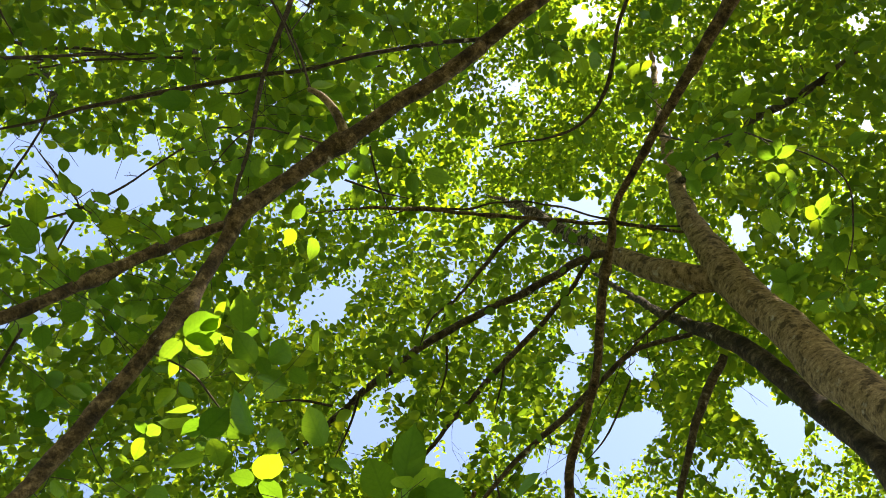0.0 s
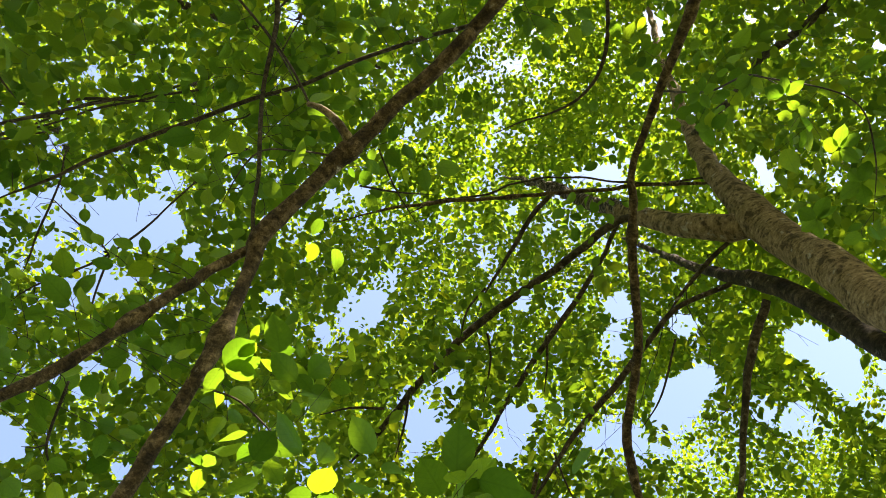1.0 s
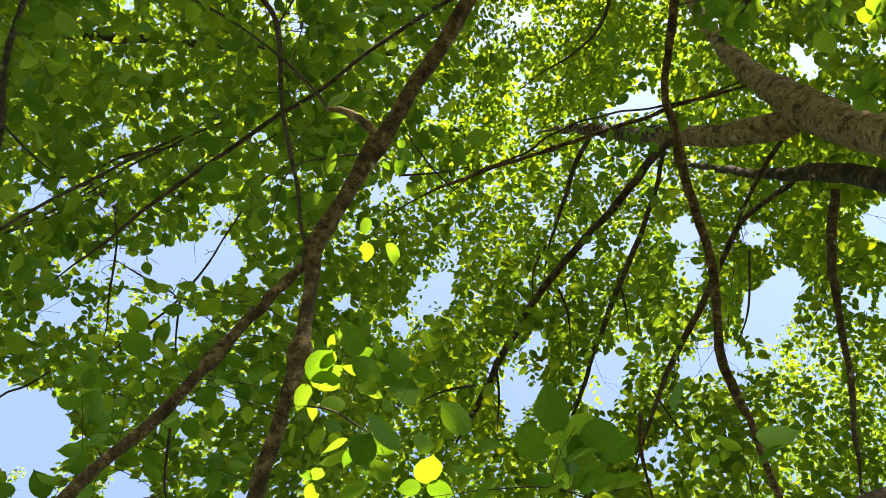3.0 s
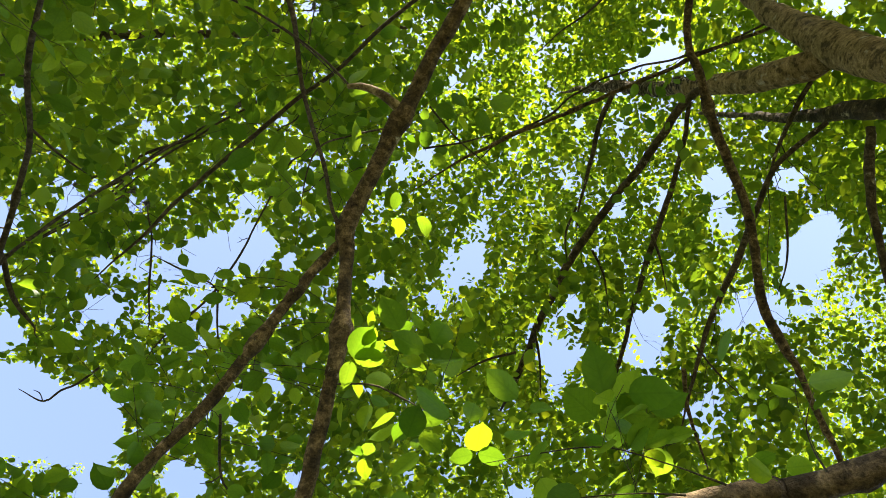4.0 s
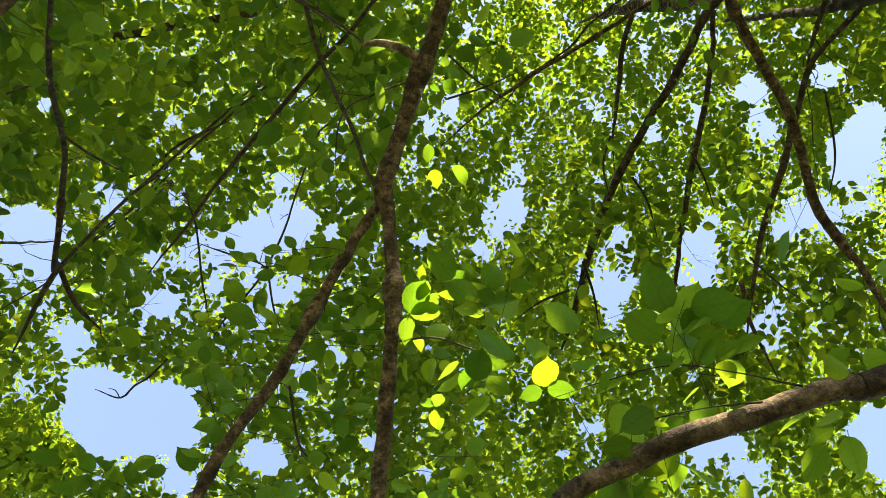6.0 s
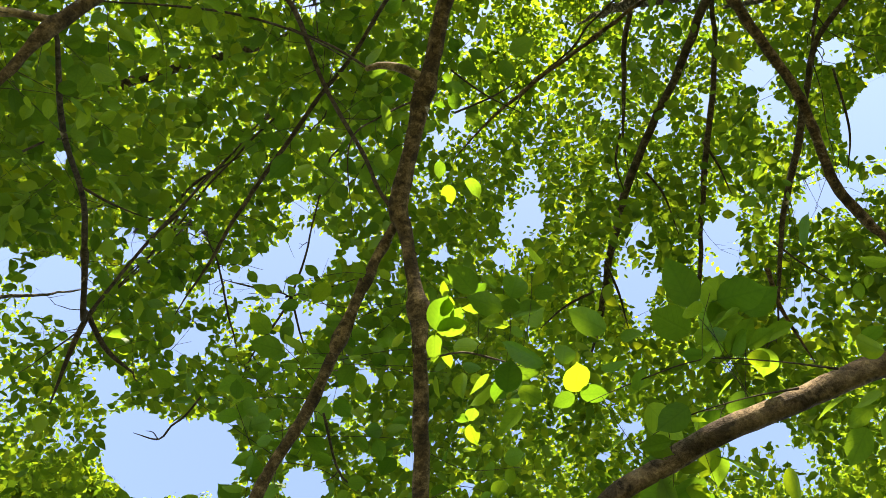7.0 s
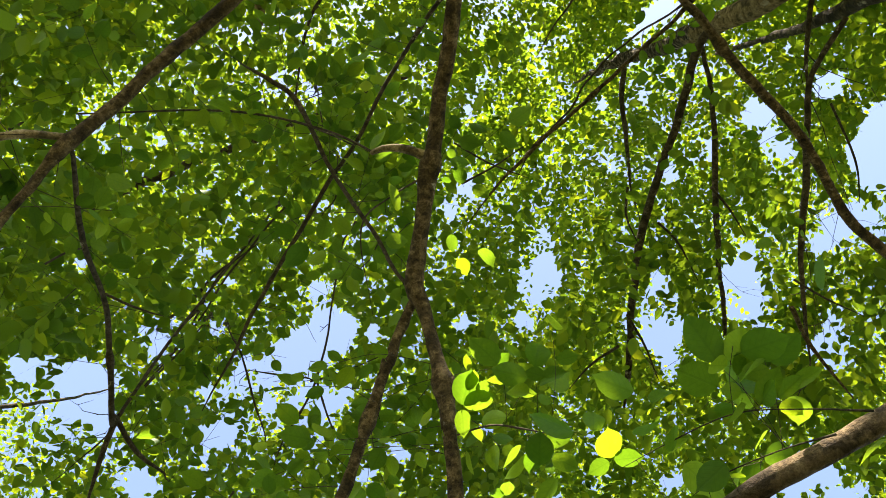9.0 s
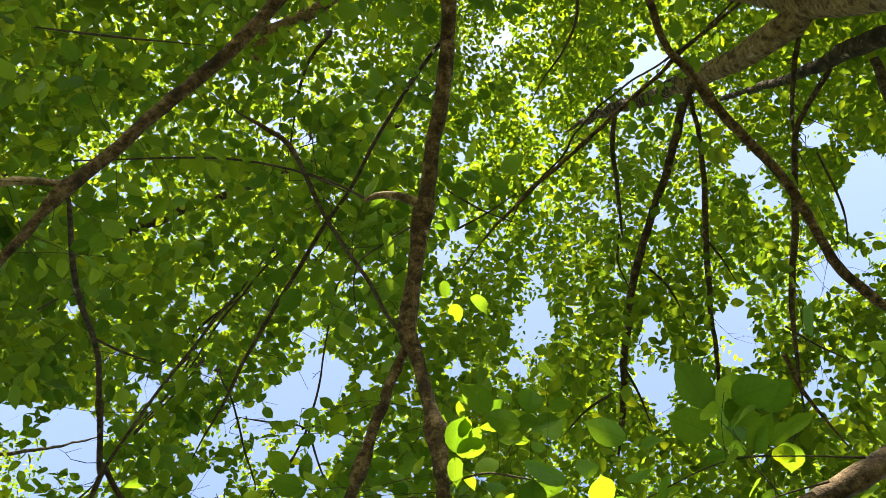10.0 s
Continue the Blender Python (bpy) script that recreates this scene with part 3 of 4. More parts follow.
limb('twig', tree_b, [(-0.020, 0.351, 4.200, 0.0039), (0.077, 0.454, 4.180, 0.0033), (0.185, 0.538, 4.160, 0.0012)], 6, '')
limb('twig', tree_b, [(-0.039, 0.504, 4.250, 0.0040), (0.087, 0.477, 4.230, 0.0034), (0.212, 0.435, 4.210, 0.0012)], 6, '')
limb('twig', tree_a, [(0.798, 1.170, 5.200, 0.0071), (0.865, 1.300, 5.180, 0.0061), (0.910, 1.512, 5.160, 0.0022)], 6, '')
limb('twig', tree_a, [(1.023, 1.017, 5.000, 0.0068), (1.074, 1.136, 4.980, 0.0058), (1.116, 1.276, 4.960, 0.0021)], 6, '')
limb('twig', tree_a, [(0.551, 1.632, 5.300, 0.0075), (0.594, 1.824, 5.280, 0.0065), (0.614, 2.025, 5.260, 0.0023)], 6, '')
limb('twig', tree_a, [(0.455, 1.742, 5.200, 0.0074), (0.291, 1.786, 5.180, 0.0063), (0.150, 1.870, 5.160, 0.0022)], 6, '')
limb('twig', tree_a, [(1.151, 1.390, 4.600, 0.0052), (1.260, 1.509, 4.580, 0.0045), (1.387, 1.622, 4.560, 0.0016)], 6, '')
limb('twig', tree_a, [(1.155, 1.558, 4.700, 0.0108), (1.196, 1.756, 4.680, 0.0094), (1.324, 2.052, 4.660, 0.0035)], 6, '')
limb('twig', tree_b, [(-0.920, 0.317, 3.350, 0.0037), (-0.858, 0.365, 3.330, 0.0031), (-0.790, 0.405, 3.310, 0.0011)], 6, '')
limb('twig', tree_b, [(-0.992, 0.198, 3.300, 0.0029), (-0.917, 0.185, 3.280, 0.0024), (-0.854, 0.189, 3.260, 0.0008)], 6, '')
limb('twig', tree_b, [(-0.411, 0.803, 2.950, 0.0030), (-0.412, 0.932, 2.930, 0.0026), (-0.377, 0.976, 2.910, 0.0009)], 6, '')
limb('twig', tree_b, [(-0.411, 0.932, 2.930, 0.0015), (-0.425, 0.934, 2.910, 0.0013), (-0.442, 0.925, 2.890, 0.0005)], 6, '')
limb('twig', tree_c, [(-0.932, 1.030, 3.560, 0.0036), (-0.980, 1.061, 3.520, 0.0033), (-1.021, 1.074, 3.500, 0.0031), (-1.061, 1.098, 3.480, 0.0027), (-1.112, 1.049, 3.460, 0.0009)], 6, '')
limb('twig', tree_c, [(-1.073, 1.110, 3.500, 0.0018), (-1.068, 1.071, 3.480, 0.0015), (-1.074, 1.051, 3.460, 0.0005)], 6, '')
limb('twig', tree_a, [(0.662, 0.898, 5.000, 0.0066), (0.620, 1.022, 4.980, 0.0056), (0.634, 1.157, 4.960, 0.0020)], 6, '')
limb('twig', tree_a, [(1.567, 0.790, 4.900, 0.0055), (1.618, 1.067, 4.880, 0.0048), (1.594, 1.249, 4.860, 0.0017)], 6, '')

# trunks of the trees that reach in over the path
limb("trunk", tree_b, [(0.7, -2.2, -0.05, 0.17), (0.68, -2.15, 0.3, 0.125), (0.64, -2.08, 1.6, 0.11), (0.6, -2.02, 3.0, 0.1), (0.6, -2.1, 4.2, 0.075), (0.6, -2.3, 5.6, 0.055), (0.55, -2.7, 7.4, 0.035), (0.5, -3.0, 9.6, 0.01)], 14, "", trunk_bark)
limb("trunk", tree_c, [(-5.6, 0.9, -0.05, 0.18), (-5.6, 0.9, 0.3, 0.135), (-5.6, 0.9, 2.0, 0.115), (-5.55, 0.85, 3.8, 0.1), (-5.5, 0.8, 5.4, 0.08), (-5.45, 0.7, 7.0, 0.055), (-5.4, 0.6, 9.8, 0.012)], 14, "", trunk_bark)
limb("limb", tree_c, [(-5.5, 0.8, 5.3, 0.06), (-4.4, 0.6, 6.0, 0.05), (-3.2, 0.4, 6.4, 0.04), (-1.9, 0.3, 6.6, 0.03), (-0.9, 0.25, 6.7, 0.02), (-0.2, 0.2, 6.7, 0.01)], 10)
limb("trunk", tree_d, [(1.4, 7.6, -0.05, 0.22), (1.4, 7.6, 0.3, 0.17), (1.35, 7.5, 2.2, 0.14), (1.3, 7.3, 4.2, 0.11), (1.25, 7.1, 6.0, 0.08), (1.2, 6.8, 7.8, 0.045), (1.1, 6.5, 9.8, 0.012)], 14, "", trunk_bark)

for t_ob, foot, tips in ((tree_b, (0.57, -2.6, 7.0), ((2.6, -3.4, 9.2), (-1.2, -3.2, 9.4), (-0.2, -4.6, 9.0), (1.6, -4.4, 9.6))),
                         (tree_c, (-5.47, 0.75, 6.4), ((-4.2, 2.4, 9.0), (-6.8, 1.6, 8.8), (-5.0, -1.0, 9.2), (-3.6, -0.6, 9.4))),
                         (tree_d, (1.25, 7.1, 6.0), ((3.4, 6.2, 8.8), (-0.8, 6.4, 9.0), (2.4, 8.6, 8.6), (0.2, 8.8, 9.0), (-2.6, 5.8, 8.4)))):
    for tip in tips:
        f, e = np.array(foot), np.array(tip)
        m1, m2 = f + (e - f) * [0.35, 0.35, 0.22], f + (e - f) * [0.7, 0.7, 0.58]
        limb("limb", t_ob, [(*f, 0.04), (*m1, 0.03), (*m2, 0.02), (*e, 0.006)], 8)

# ---- crowns ----
EYE_H = 1.6
# openings in the crowns, cones from the camera's eye fitted to its view: offset for each metre of height, half width
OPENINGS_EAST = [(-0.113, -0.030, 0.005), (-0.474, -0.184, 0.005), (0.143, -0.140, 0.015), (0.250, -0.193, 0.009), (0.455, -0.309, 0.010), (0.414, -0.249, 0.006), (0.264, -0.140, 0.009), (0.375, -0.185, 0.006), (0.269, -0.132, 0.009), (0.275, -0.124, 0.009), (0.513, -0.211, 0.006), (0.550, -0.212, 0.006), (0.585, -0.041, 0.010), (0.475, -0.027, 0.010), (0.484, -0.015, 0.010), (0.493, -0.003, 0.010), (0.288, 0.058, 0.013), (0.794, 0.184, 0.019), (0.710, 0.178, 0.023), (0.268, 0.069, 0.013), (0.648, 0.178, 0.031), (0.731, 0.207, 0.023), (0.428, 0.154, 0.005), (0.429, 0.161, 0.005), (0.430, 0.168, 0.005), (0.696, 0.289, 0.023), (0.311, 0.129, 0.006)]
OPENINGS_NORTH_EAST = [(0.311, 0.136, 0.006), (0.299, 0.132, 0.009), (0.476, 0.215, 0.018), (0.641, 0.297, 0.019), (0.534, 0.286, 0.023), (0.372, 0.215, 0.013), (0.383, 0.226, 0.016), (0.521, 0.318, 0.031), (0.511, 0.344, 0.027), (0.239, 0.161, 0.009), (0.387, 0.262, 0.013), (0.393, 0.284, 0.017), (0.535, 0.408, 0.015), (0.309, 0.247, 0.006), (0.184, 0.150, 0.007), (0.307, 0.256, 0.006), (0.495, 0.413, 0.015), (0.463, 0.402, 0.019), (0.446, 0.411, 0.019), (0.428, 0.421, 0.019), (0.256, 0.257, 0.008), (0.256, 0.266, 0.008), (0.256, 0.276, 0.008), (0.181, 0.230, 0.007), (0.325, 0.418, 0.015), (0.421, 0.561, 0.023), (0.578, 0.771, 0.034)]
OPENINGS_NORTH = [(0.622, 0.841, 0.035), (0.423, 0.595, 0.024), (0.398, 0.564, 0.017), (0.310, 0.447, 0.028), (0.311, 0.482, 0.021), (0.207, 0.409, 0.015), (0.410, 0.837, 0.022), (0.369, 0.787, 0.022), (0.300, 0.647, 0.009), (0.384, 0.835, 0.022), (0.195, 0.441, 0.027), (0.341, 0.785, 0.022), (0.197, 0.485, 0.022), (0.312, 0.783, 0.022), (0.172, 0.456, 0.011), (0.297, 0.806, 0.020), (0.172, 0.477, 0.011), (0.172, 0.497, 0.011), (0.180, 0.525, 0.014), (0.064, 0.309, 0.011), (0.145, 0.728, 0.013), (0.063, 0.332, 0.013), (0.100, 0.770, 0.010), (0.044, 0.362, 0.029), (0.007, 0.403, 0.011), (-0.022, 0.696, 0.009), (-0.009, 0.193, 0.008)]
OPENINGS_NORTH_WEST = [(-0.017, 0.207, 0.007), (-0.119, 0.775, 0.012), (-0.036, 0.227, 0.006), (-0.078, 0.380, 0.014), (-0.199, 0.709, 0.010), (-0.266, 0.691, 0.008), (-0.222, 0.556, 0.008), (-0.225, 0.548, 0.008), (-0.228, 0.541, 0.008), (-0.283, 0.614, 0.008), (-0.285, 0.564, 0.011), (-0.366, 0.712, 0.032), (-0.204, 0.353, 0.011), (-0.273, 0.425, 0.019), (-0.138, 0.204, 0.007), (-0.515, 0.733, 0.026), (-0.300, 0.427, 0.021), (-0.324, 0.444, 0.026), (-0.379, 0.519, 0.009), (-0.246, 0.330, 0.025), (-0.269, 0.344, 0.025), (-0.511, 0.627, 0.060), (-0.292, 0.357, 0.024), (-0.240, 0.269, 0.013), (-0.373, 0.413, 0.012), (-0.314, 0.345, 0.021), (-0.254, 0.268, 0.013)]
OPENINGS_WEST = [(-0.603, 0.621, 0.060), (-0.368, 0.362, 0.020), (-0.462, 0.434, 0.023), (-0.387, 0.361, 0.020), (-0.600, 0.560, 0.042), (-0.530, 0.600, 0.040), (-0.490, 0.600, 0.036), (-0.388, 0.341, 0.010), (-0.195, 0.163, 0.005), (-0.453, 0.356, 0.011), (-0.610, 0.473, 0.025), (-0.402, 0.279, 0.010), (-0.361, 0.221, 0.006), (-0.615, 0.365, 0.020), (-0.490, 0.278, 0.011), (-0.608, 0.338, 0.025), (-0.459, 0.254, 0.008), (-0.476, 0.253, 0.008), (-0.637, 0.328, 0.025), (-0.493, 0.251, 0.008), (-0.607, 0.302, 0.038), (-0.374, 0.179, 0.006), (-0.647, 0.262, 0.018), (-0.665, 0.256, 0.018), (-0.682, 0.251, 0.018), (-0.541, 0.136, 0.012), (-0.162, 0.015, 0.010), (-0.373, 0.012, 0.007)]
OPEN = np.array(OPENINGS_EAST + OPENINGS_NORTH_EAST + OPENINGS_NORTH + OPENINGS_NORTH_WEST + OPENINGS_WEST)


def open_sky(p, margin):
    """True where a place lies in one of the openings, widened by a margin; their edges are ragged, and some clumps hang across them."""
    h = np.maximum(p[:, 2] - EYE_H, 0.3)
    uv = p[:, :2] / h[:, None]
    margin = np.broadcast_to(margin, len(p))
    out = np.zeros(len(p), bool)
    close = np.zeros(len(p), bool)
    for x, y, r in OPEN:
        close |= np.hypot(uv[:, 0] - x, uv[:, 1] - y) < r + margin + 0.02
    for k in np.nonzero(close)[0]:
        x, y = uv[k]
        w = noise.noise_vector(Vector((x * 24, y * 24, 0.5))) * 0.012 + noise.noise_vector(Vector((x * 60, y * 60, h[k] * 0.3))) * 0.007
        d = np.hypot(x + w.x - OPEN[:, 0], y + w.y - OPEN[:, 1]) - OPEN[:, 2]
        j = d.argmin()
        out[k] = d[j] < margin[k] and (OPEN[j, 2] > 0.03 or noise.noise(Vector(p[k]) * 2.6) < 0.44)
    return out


# spots lit to fit the camera's view: leaves sunward of them are cleared
SUNLIT = [(0.30, 0.72, 2.57), (0.34, 0.71, 2.57), (-0.14, 0.63, 2.95), (-0.03, 0.80, 2.84), (0.84, -0.22, 3.39), (0.97, -0.14, 3.33), (0.44, 0.10, 3.74), (-1.13, 0.75, 3.71), (-0.11, 0.10, 3.49), (0.74, 0.34, 4.49), (1.38, 0.35, 4.24), (0.08, 0.62, 2.60), (-0.12, 0.63, 2.93), (-0.11, 0.83, 2.84)]


# wider spots lit the same way in the lower crown; the tops above stay uncleared
SUN_POOLS = [(0.09, 0.44, 5.50), (0.22, 0.58, 5.50), (0.93, 0.79, 5.50), (0.44, 1.00, 5.50), (0.07, 0.79, 5.50), (2.00, 0.94, 5.50), (2.15, 1.10, 5.50), (1.02, 0.94, 5.50), (0.20, 0.96, 5.50), (0.58, -0.20, 5.50), (0.20, 0.53, 5.50), (0.35, 0.39, 5.50), (0.35, 0.98, 5.50), (1.14, -0.11, 5.50), (1.88, 0.56, 5.50), (0.32, 1.23, 5.50), (0.79, 0.61, 5.50), (1.61, 2.33, 5.50), (1.81, 0.76, 5.50), (0.39, 0.44, 5.50), (1.20, 1.20, 5.30), (1.50, 1.60, 5.30), (0.90, 1.50, 5.30), (1.70, 1.20, 5.40), (1.20, 2.00, 5.20), (0.60, 1.70, 5.30), (2.10, 1.70, 5.30)]


luck = np.random.default_rng(5)


# leaves on the cleared lines from the picked spots to the sun
def in_shaft(c, pad=0.012, pools=1.0):
    out = np.zeros(len(c), bool)
    s = np.array(SUN)
    lot = luck.random(len(c))
    for spots, near, wide in ((SUNLIT, 0.09, 0.024), (SUN_POOLS, 0.3, 0.09)):
        for target in spots:
            d = c - np.array(target)
            t = d @ s
            off = np.linalg.norm(d - t[:, None] * s, axis=1)
            out |= (t > near) & (off < wide + pad + 0.007 * t) & ((wide < 0.05) | (pools > lot))
    return out


def clump(p, scale, seed):
    return np.array([noise.noise(Vector(q) * scale + Vector((seed, 0, 0))) for q in p])


HEART = np.array([0.8, -0.1])


def outward(p):
    """The way in plan in which the boughs run at a place: away from the heart of the grove."""
    d = p[:, :2] - HEART
    return np.arctan2(d[:, 1], d[:, 0]), np.hypot(d[:, 0], d[:, 1])


def canopy(n, lo, hi, u_range, v_range, thin, seed, fine=0.6, reach=0.2):
    """Places for leafy shoots in a layer of crown between two heights over head level, in streaks along the boughs, with openings."""
    h = (rng.uniform(lo ** 2, hi ** 2, n)) ** 0.5
    u = rng.uniform(*u_range, n)
    v = rng.uniform(*v_range, n)
    p = np.stack([u * h, v * h, h + EYE_H], 1)
    turn, r = outward(p)
    s = np.stack([r * 0.55, np.sin(turn) * 2.6 + 0.6 * p[:, 1], p[:, 2] * 0.8 + 2.6 * np.cos(turn)], 1)
    ok = clump(s, 1.3, seed) + fine * clump(s, 4.0, seed + 9) + rng.normal(0, 0.06, n) > thin
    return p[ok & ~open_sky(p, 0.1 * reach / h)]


# limb axes, sampled, to find leaves that would hide these limbs from the camera
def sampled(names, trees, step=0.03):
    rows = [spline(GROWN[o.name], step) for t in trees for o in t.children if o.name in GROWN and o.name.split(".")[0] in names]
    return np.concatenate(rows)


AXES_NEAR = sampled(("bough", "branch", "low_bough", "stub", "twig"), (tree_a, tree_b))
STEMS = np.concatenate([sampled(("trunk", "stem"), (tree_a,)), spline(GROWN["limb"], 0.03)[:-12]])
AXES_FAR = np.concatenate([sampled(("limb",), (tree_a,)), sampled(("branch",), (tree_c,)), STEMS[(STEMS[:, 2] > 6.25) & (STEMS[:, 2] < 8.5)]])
# sunlit compound leaves, kept free of others that hide them from the camera
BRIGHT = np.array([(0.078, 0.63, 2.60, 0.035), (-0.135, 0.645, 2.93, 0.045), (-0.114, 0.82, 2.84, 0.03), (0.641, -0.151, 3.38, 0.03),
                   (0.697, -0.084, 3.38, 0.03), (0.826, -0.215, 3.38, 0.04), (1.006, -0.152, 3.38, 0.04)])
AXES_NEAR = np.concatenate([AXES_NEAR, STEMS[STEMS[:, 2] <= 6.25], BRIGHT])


def hides_axis(lv, axes, room):
    """Leaves that would hide one of the axes from the camera's eye."""
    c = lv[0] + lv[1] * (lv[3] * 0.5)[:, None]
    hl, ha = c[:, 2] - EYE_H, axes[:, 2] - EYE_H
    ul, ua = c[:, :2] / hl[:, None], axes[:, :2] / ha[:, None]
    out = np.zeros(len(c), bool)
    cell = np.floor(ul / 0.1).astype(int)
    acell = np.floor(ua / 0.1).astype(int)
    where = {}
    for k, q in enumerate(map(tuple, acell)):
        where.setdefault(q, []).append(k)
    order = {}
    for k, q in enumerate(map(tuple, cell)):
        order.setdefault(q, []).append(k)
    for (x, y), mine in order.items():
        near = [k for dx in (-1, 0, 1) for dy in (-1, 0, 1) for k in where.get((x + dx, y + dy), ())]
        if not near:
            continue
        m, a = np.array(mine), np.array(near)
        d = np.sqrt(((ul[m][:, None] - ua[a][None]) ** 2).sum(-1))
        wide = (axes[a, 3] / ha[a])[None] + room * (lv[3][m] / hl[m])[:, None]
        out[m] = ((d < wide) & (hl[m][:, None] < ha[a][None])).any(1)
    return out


top = np.concatenate([canopy(22000, 6.8, 9.4, (-0.95, 1.15), (-0.8, 1.05), -0.32, 71.0, 0.6),
                      canopy(3800, 6.8, 9.4, (-0.1, 0.45), (-0.75, 0.14), -0.45, 71.0, 0.6),
                      canopy(500, 6.8, 9.4, (0.03, 0.22), (-0.12, 0.06), -0.6, 71.0, 0.6)])
far = np.concatenate([canopy(23500, 4.8, 6.6, (-1.0, 1.25), (-0.7, 1.08), 0.12, 3.0, 1.1),
                      canopy(700, 4.8, 6.6, (0.02, 0.26), (-0.3, 0.06), -0.4, 3.0, 0.9),
                      canopy(420, 4.8, 6.6, (0.3, 0.62), (0.04, 0.3), -0.3, 3.0, 0.9)])
under = canopy(12600, 3.4, 4.8, (-1.0, 1.25), (-0.7, 1.08), 0.14, 23.0, 1.1)
mid = np.concatenate([canopy(290, 1.7, 2.3, (-0.9, -0.34), (-0.3, 0.22), -0.15, 63.0),
                      canopy(1120, 2.1, 3.2, (-1.1, 0.08), (-0.6, 0.42), -0.05, 41.0)])
low = np.concatenate([canopy(3000, 2.3, 3.3, (-1.1, 0.0), (0.3, 1.2), 0.1, 47.0),
                      canopy(1300, 2.3, 3.6, (-1.1, -0.3), (0.2, 1.0), 0.0, 49.0)])


# patches, cones from the camera's eye fitted to its view, cleared down to one sunny sheet: offset for each metre of
# height, half width
SUNNY = [(0.160, -0.085, 0.075), (0.360, -0.190, 0.075), (0.240, 0.025, 0.055), (0.115, 0.045, 0.055), (0.135, 0.150, 0.05), (0.500, -0.120, 0.055), (0.045, 0.130, 0.055), (0.045, 0.055, 0.04), (0.230, 0.090, 0.04), (-0.768, 0.625, 0.05), (-0.695, 0.631, 0.05)]


def in_sunny(p):
    uv = p[:, :2] / (p[:, 2] - EYE_H)[:, None]
    wave = 0.03 * np.array([noise.noise(Vector((u * 14, v * 14, 2.0))) for u, v in uv])
    return np.any([np.hypot(uv[:, 0] - x, uv[:, 1] - y) < r + wave for x, y, r in SUNNY], axis=0)


def airy(p, share):
    """Thins low leaves in part of the camera's view, so the bright tops show."""
    u, v = p[:, 0] / (p[:, 2] - EYE_H), p[:, 1] / (p[:, 2] - EYE_H)
    return p[~((np.hypot((u - 0.2) / 0.34, (v + 0.02) / 0.26) < 1) & (rng.random(len(p)) < share))]


def thinned(p, north, rest):
    """Thins the western crowns to fit the camera's view, most in the north-west."""
    u, v = p[:, 0] / (p[:, 2] - EYE_H), p[:, 1] / (p[:, 2] - EYE_H)
    share = np.where(v > 0.26, np.where(u > -0.08, 0.0, np.where(u > -0.3, north, 0.4 + 0.6 * north)), np.where(u > 0.04, 0.0, np.where(u > -0.24, rest, 0.3 * rest)))
    return p[rng.random(len(p)) >= share]


top, far, under = (p[~(in_sunny(p) & (rng.random(len(p)) < 0.85))] for p in (top, far, under))
top, far, under = thinned(top, 0.42, 0.1), airy(thinned(far, 0.6, 0.2), 0.3), airy(thinned(under, 0.6, 0.2), 0.5)
sunny = canopy(2600, 8.8, 9.4, (-0.05, 0.65), (-0.3, 0.32), -3.0, 71.0)
sunny = np.concatenate([sunny, canopy(700, 6.0, 6.6, (-0.85, -0.61), (0.55, 0.71), -3.0, 71.0)])
sunny = sunny[in_sunny(sunny)]
high = canopy(1200, 2.7, 3.7, (0.26, 1.1), (-0.8, 0.02), 0.0, 55.0)


def dress(tree_ob, p, count, size, reach, droop=0.45, plain=False, cover=0.5, pools=1.0):
    """Leafy drooping shoots at the places given, as one mesh of leaves and one of shoots."""
    ang = outward(p)[0] + rng.normal(0, 0.6, len(p))
    head = np.stack([np.cos(ang), np.sin(ang), rng.normal(-0.12, 0.25, len(p))], 1)
    ln = rng.uniform(0.6, 1.4, len(p)) * reach
    lv = sprays(p, head, ln, count, size, droop)
    c = lv[0] + lv[1] * (lv[3] * 0.5)[:, None]
    keep = ~open_sky(c, 0.3 * lv[3] / (c[:, 2] - EYE_H)) & ~in_shaft(c, pools=pools) & ~hides_axis(lv, AXES_NEAR, 0.3) & ~(hides_axis(lv, AXES_FAR, 0.2) & (rng.random(len(c)) < cover))
    share = keep.reshape(count, len(p)).mean(0)
    keep &= np.tile(share > 0.5, count)
    part("crown", leaf_mesh("crown", *lv, keep=keep, plain=plain), far_leaf, tree_ob, kind="stuff")
    held = share > (0.9 if plain else 0.8)
    starts, ends, radii = [], [], []
    way, fall = unit(head)[held], np.array([0, 0, -droop])
    for t0, t1 in ((-0.1, 0.45), (0.45, 0.95)):
        for t, rows in ((t0, starts), (t1, ends)):
            rows.append(p[held] + way * (ln[held] * t)[:, None] + fall * (ln[held] * t * abs(t))[:, None])
        radii.append(np.full(held.sum(), 0.0012 - 0.0008 * t1) * (1.0 if plain else 0.7))
    part("twig_spray", shoot_mesh("twig_spray", np.concatenate(starts), np.concatenate(ends), np.concatenate(radii)), twig_bark, tree_ob, kind="stuff")


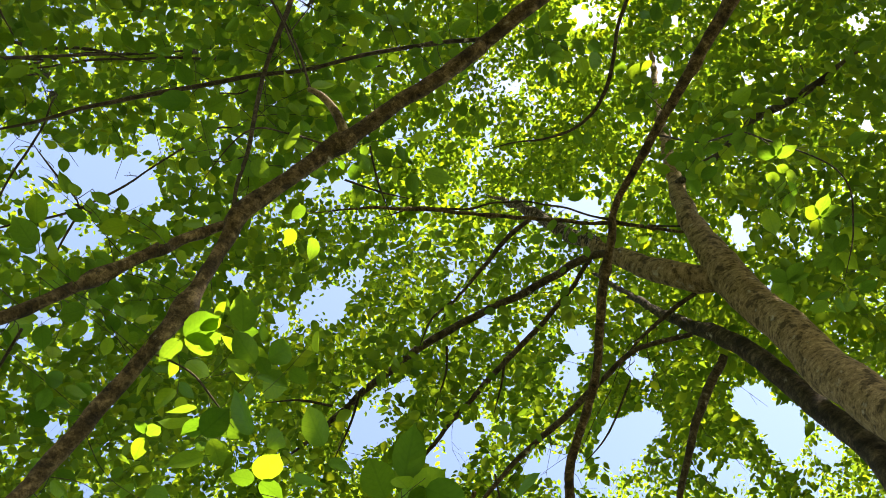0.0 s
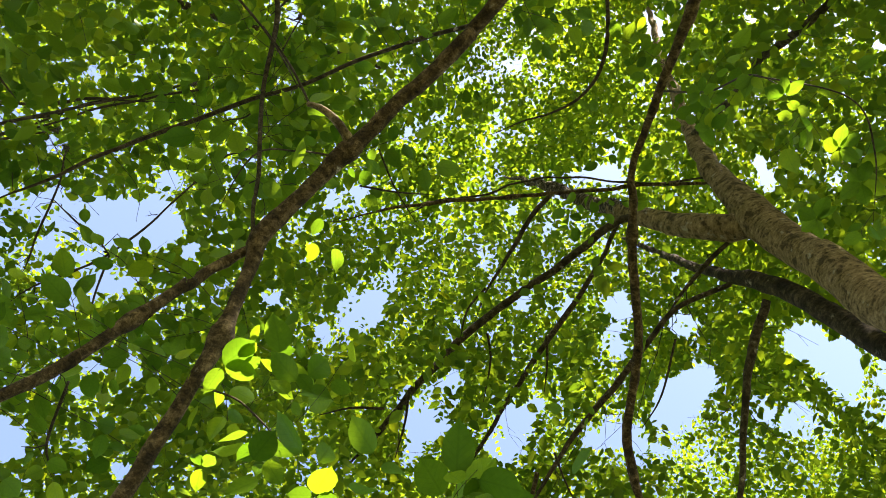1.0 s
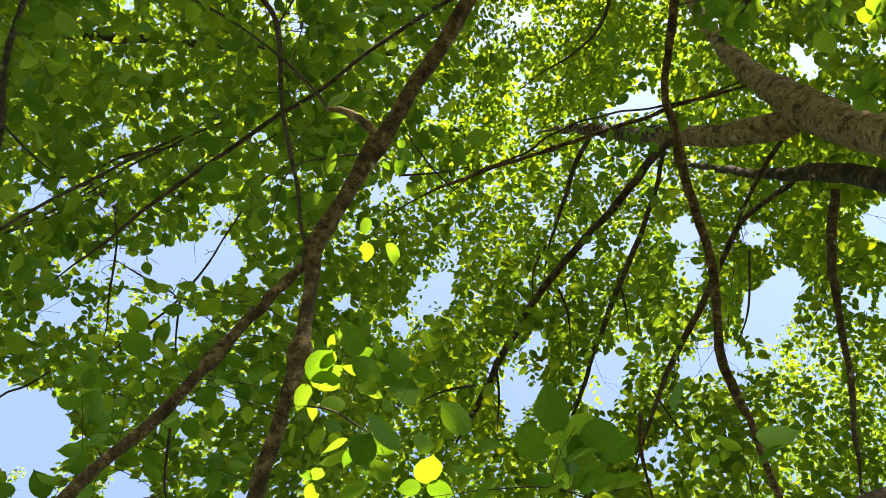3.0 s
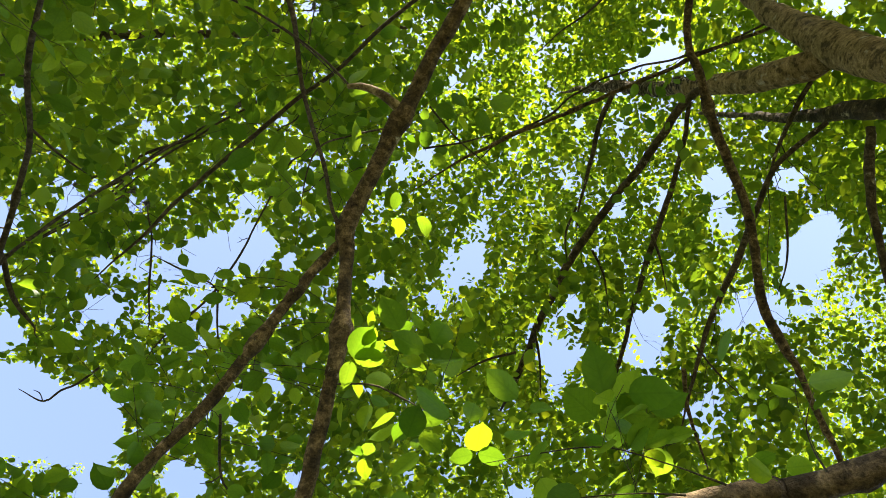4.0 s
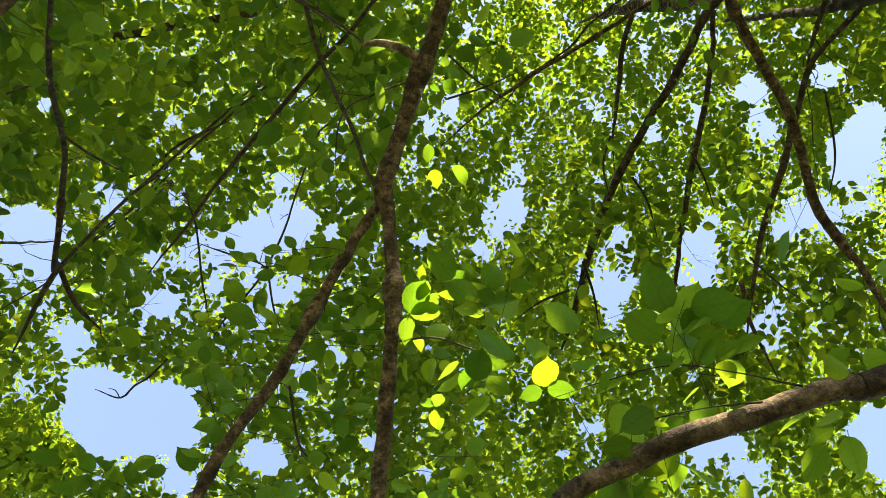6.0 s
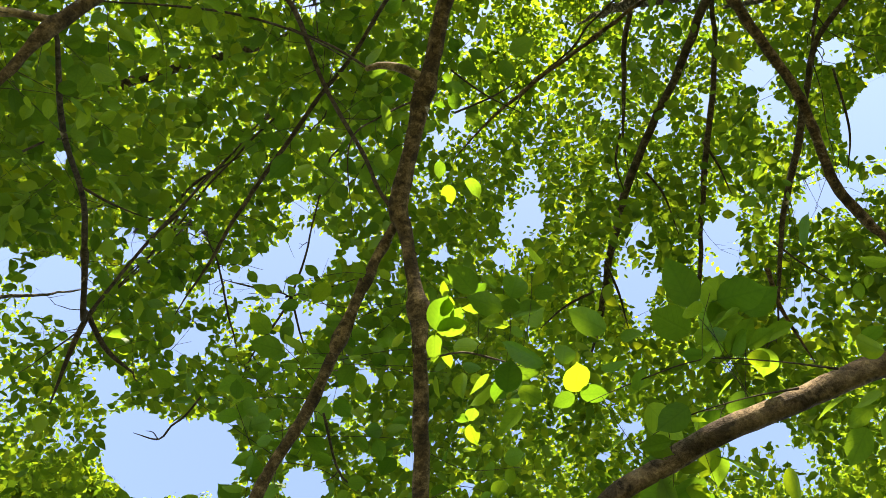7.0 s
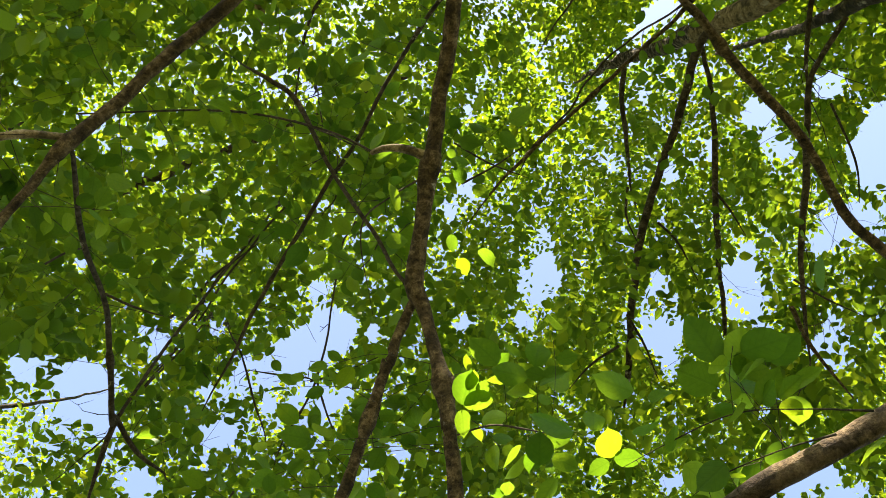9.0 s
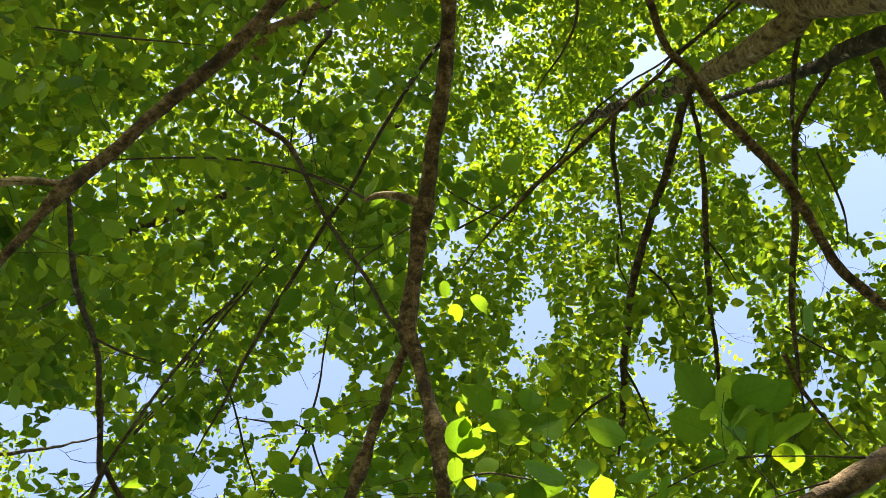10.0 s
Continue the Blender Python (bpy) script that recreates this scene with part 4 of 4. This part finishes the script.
for p, size, reach in ((far, 0.056, 0.36), (under, 0.068, 0.38)):
    west = p[:, 0] < -1.2
    north = (p[:, 1] > 3.0) & ~west
    for tree_ob, mine in ((tree_c, west), (tree_d, north), (tree_a, ~west & ~north)):
        dress(tree_ob, p[mine], 16, size, reach, plain=size < 0.06, pools=0.8)
dress(tree_a, sunny, 16, 0.1, 0.36, 0.2, True, pools=0.0)
dress(tree_c, mid, 10, 0.051, 0.25, 0.3)
dress(tree_c, low, 10, 0.049, 0.26, 0.35)
dress(tree_b, high, 10, 0.056, 0.24)
reach_of = np.argmin([np.hypot(top[:, 0] - x, top[:, 1] - y) for x, y in ((1.9, 0.2), (0.7, -2.2), (-5.6, 0.9), (1.4, 7.6))], axis=0)
for k, tree_ob in enumerate((tree_a, tree_b, tree_c, tree_d)):
    dress(tree_ob, top[reach_of == k], 16, 0.064, 0.42, plain=True, pools=0.0)

# ---- near leaves, one by one ----
def foliage(ob, n, low, high, count, size, reach, droop=0.2, lift=0.0):
    p, t = along(GROWN[ob.name], n, low, high)
    ang = rng.uniform(0, 2 * math.pi, n)
    head = np.stack([np.cos(ang), np.sin(ang), 0.25 + lift + np.abs(rng.normal(0, 0.35, n))], 1)
    head = unit(head - t * (head * t).sum(1, keepdims=True) * 0.6)
    ln = rng.uniform(0.6, 1.4, n) * reach
    lv = sprays(p + head * 0.04, head, ln, count, size, droop)
    c = lv[0] + lv[1] * (lv[3] * 0.5)[:, None]
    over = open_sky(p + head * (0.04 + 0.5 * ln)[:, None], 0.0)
    keep = ~np.tile(over, count) & ~open_sky(c, 0.25 * lv[3] / (c[:, 2] - EYE_H)) & ~in_shaft(c, 0.022) & ~hides_axis(lv, AXES_NEAR, 0.26)
    bare = keep.reshape(count, n).sum(0) < 3
    for i in range(n):
        if bare[i] or reach < 0.1:
            continue
        s0, s1 = p[i], p[i] + head[i] * (ln[i] + 0.04)
        bend = np.array([0, 0, -droop * ln[i]])
        slim = 0.55 if reach < 0.13 else 1.0
        pts = [(*s0, 0.0009 * slim), (*((s0 + s1) / 2 + bend * 0.25 + rng.normal(0, 0.08, 3) * ln[i]), 0.0007 * slim), (*(s1 + bend), 0.0005 * slim)]
        part("twig", tube("twig", pts, 5), twig_bark, ob)
    leaf_parts(ob, *(x[keep] for x in lv))


boughs = [o for o in tree_b.children if o.name.split(".")[0] in ("bough", "branch")]
for ob, n in zip(boughs, (44, 38, 26, 22, 20, 36, 8, 24)):
    foliage(ob, n, 0.28, 1.0, 8, 0.049, 0.17)
for ob in [o for o in tree_b.children if o.name.startswith("shoot")]:
    foliage(ob, 8, 0.2, 1.0, 5, 0.058, 0.12)
for ob, n in zip([o for o in tree_a.children if o.name.startswith("shoot")], (13, 12, 4)):
    foliage(ob, n, 0.1, 1.0, 4, 0.062, 0.1, 0.1, -0.25)


def compound(ob, base, leaflets):
    """One leaf of three or five leaflets: (direction in plan in degrees, length) from one stalk."""
    n = len(leaflets)
    ang = np.radians([a for a, _ in leaflets])
    way = unit(np.stack([np.cos(ang), np.sin(ang), rng.normal(-0.12, 0.1, n)], 1))
    up = unit(np.array([0, 0, 1.0]) + rng.normal(0, 0.18, (n, 3)))
    up = unit(up - way * (up * way).sum(1, keepdims=True))
    leaf_parts(ob, np.array(base) + way * 0.004, way, up, np.array([ln for _, ln in leaflets]))


shoots_a = [o for o in tree_a.children if o.name.startswith("shoot")]
shoots_b = [o for o in tree_b.children if o.name.startswith("shoot")]
compound(shoots_a[0], (0.078, 0.648, 2.60), [(-84, 0.062), (170, 0.038), (2, 0.046)])
compound(shoots_b[2], (-0.145, 0.663, 2.93), [(-62, 0.085), (-9, 0.07), (105, 0.06)])
compound(shoots_b[2], (-0.114, 0.819, 2.84), [(-65, 0.044), (-129, 0.036), (85, 0.049)])
for x, y, n, ln in ((0.641, -0.151, 5, 0.036), (0.733, -0.228, 3, 0.046), (0.697, -0.084, 3, 0.046), (0.826, -0.215, 3, 0.055),
                    (1.006, -0.152, 5, 0.058), (1.098, -0.099, 5, 0.066), (1.038, 0.018, 5, 0.055)):
    turn = rng.uniform(0, 360)
    compound(shoots_b[0 if x < 0.9 else 1], (x, y, 3.38), [(turn + (k - n // 2) * 62 + rng.normal(0, 9), ln * rng.uniform(0.8, 1.15)) for k in range(n)])

# thin side twigs on the limbs
for t in (tree_a, tree_b, tree_c):
    for ob in list(t.children):
        kind = ob.name.split(".")[0]
        if kind == "limb":
            twiglets(ob, GROWN[ob.name], 7, 0.26, 0.003)
            twiglets(ob, GROWN[ob.name], 14, 0.06, 0.004)
            if t is tree_a:
                twiglets(ob, GROWN[ob.name], 3, 0.6, 0.004, 0.3)
        elif kind == "branch":
            twiglets(ob, GROWN[ob.name], 6 if t is tree_c else 2, 0.2, 0.0018)
            if t is tree_c:
                run = np.array(GROWN[ob.name])[:, :3]
                twiglets(ob, GROWN[ob.name], 2 + int(9 * np.linalg.norm(np.diff(run, axis=0), axis=1).sum()), 0.04, 0.002)
        elif kind == "bough":
            twiglets(ob, GROWN[ob.name], 3, 0.13, 0.0015, 0.3)
            twiglets(ob, GROWN[ob.name], 16, 0.03, 0.0022, 0.3)
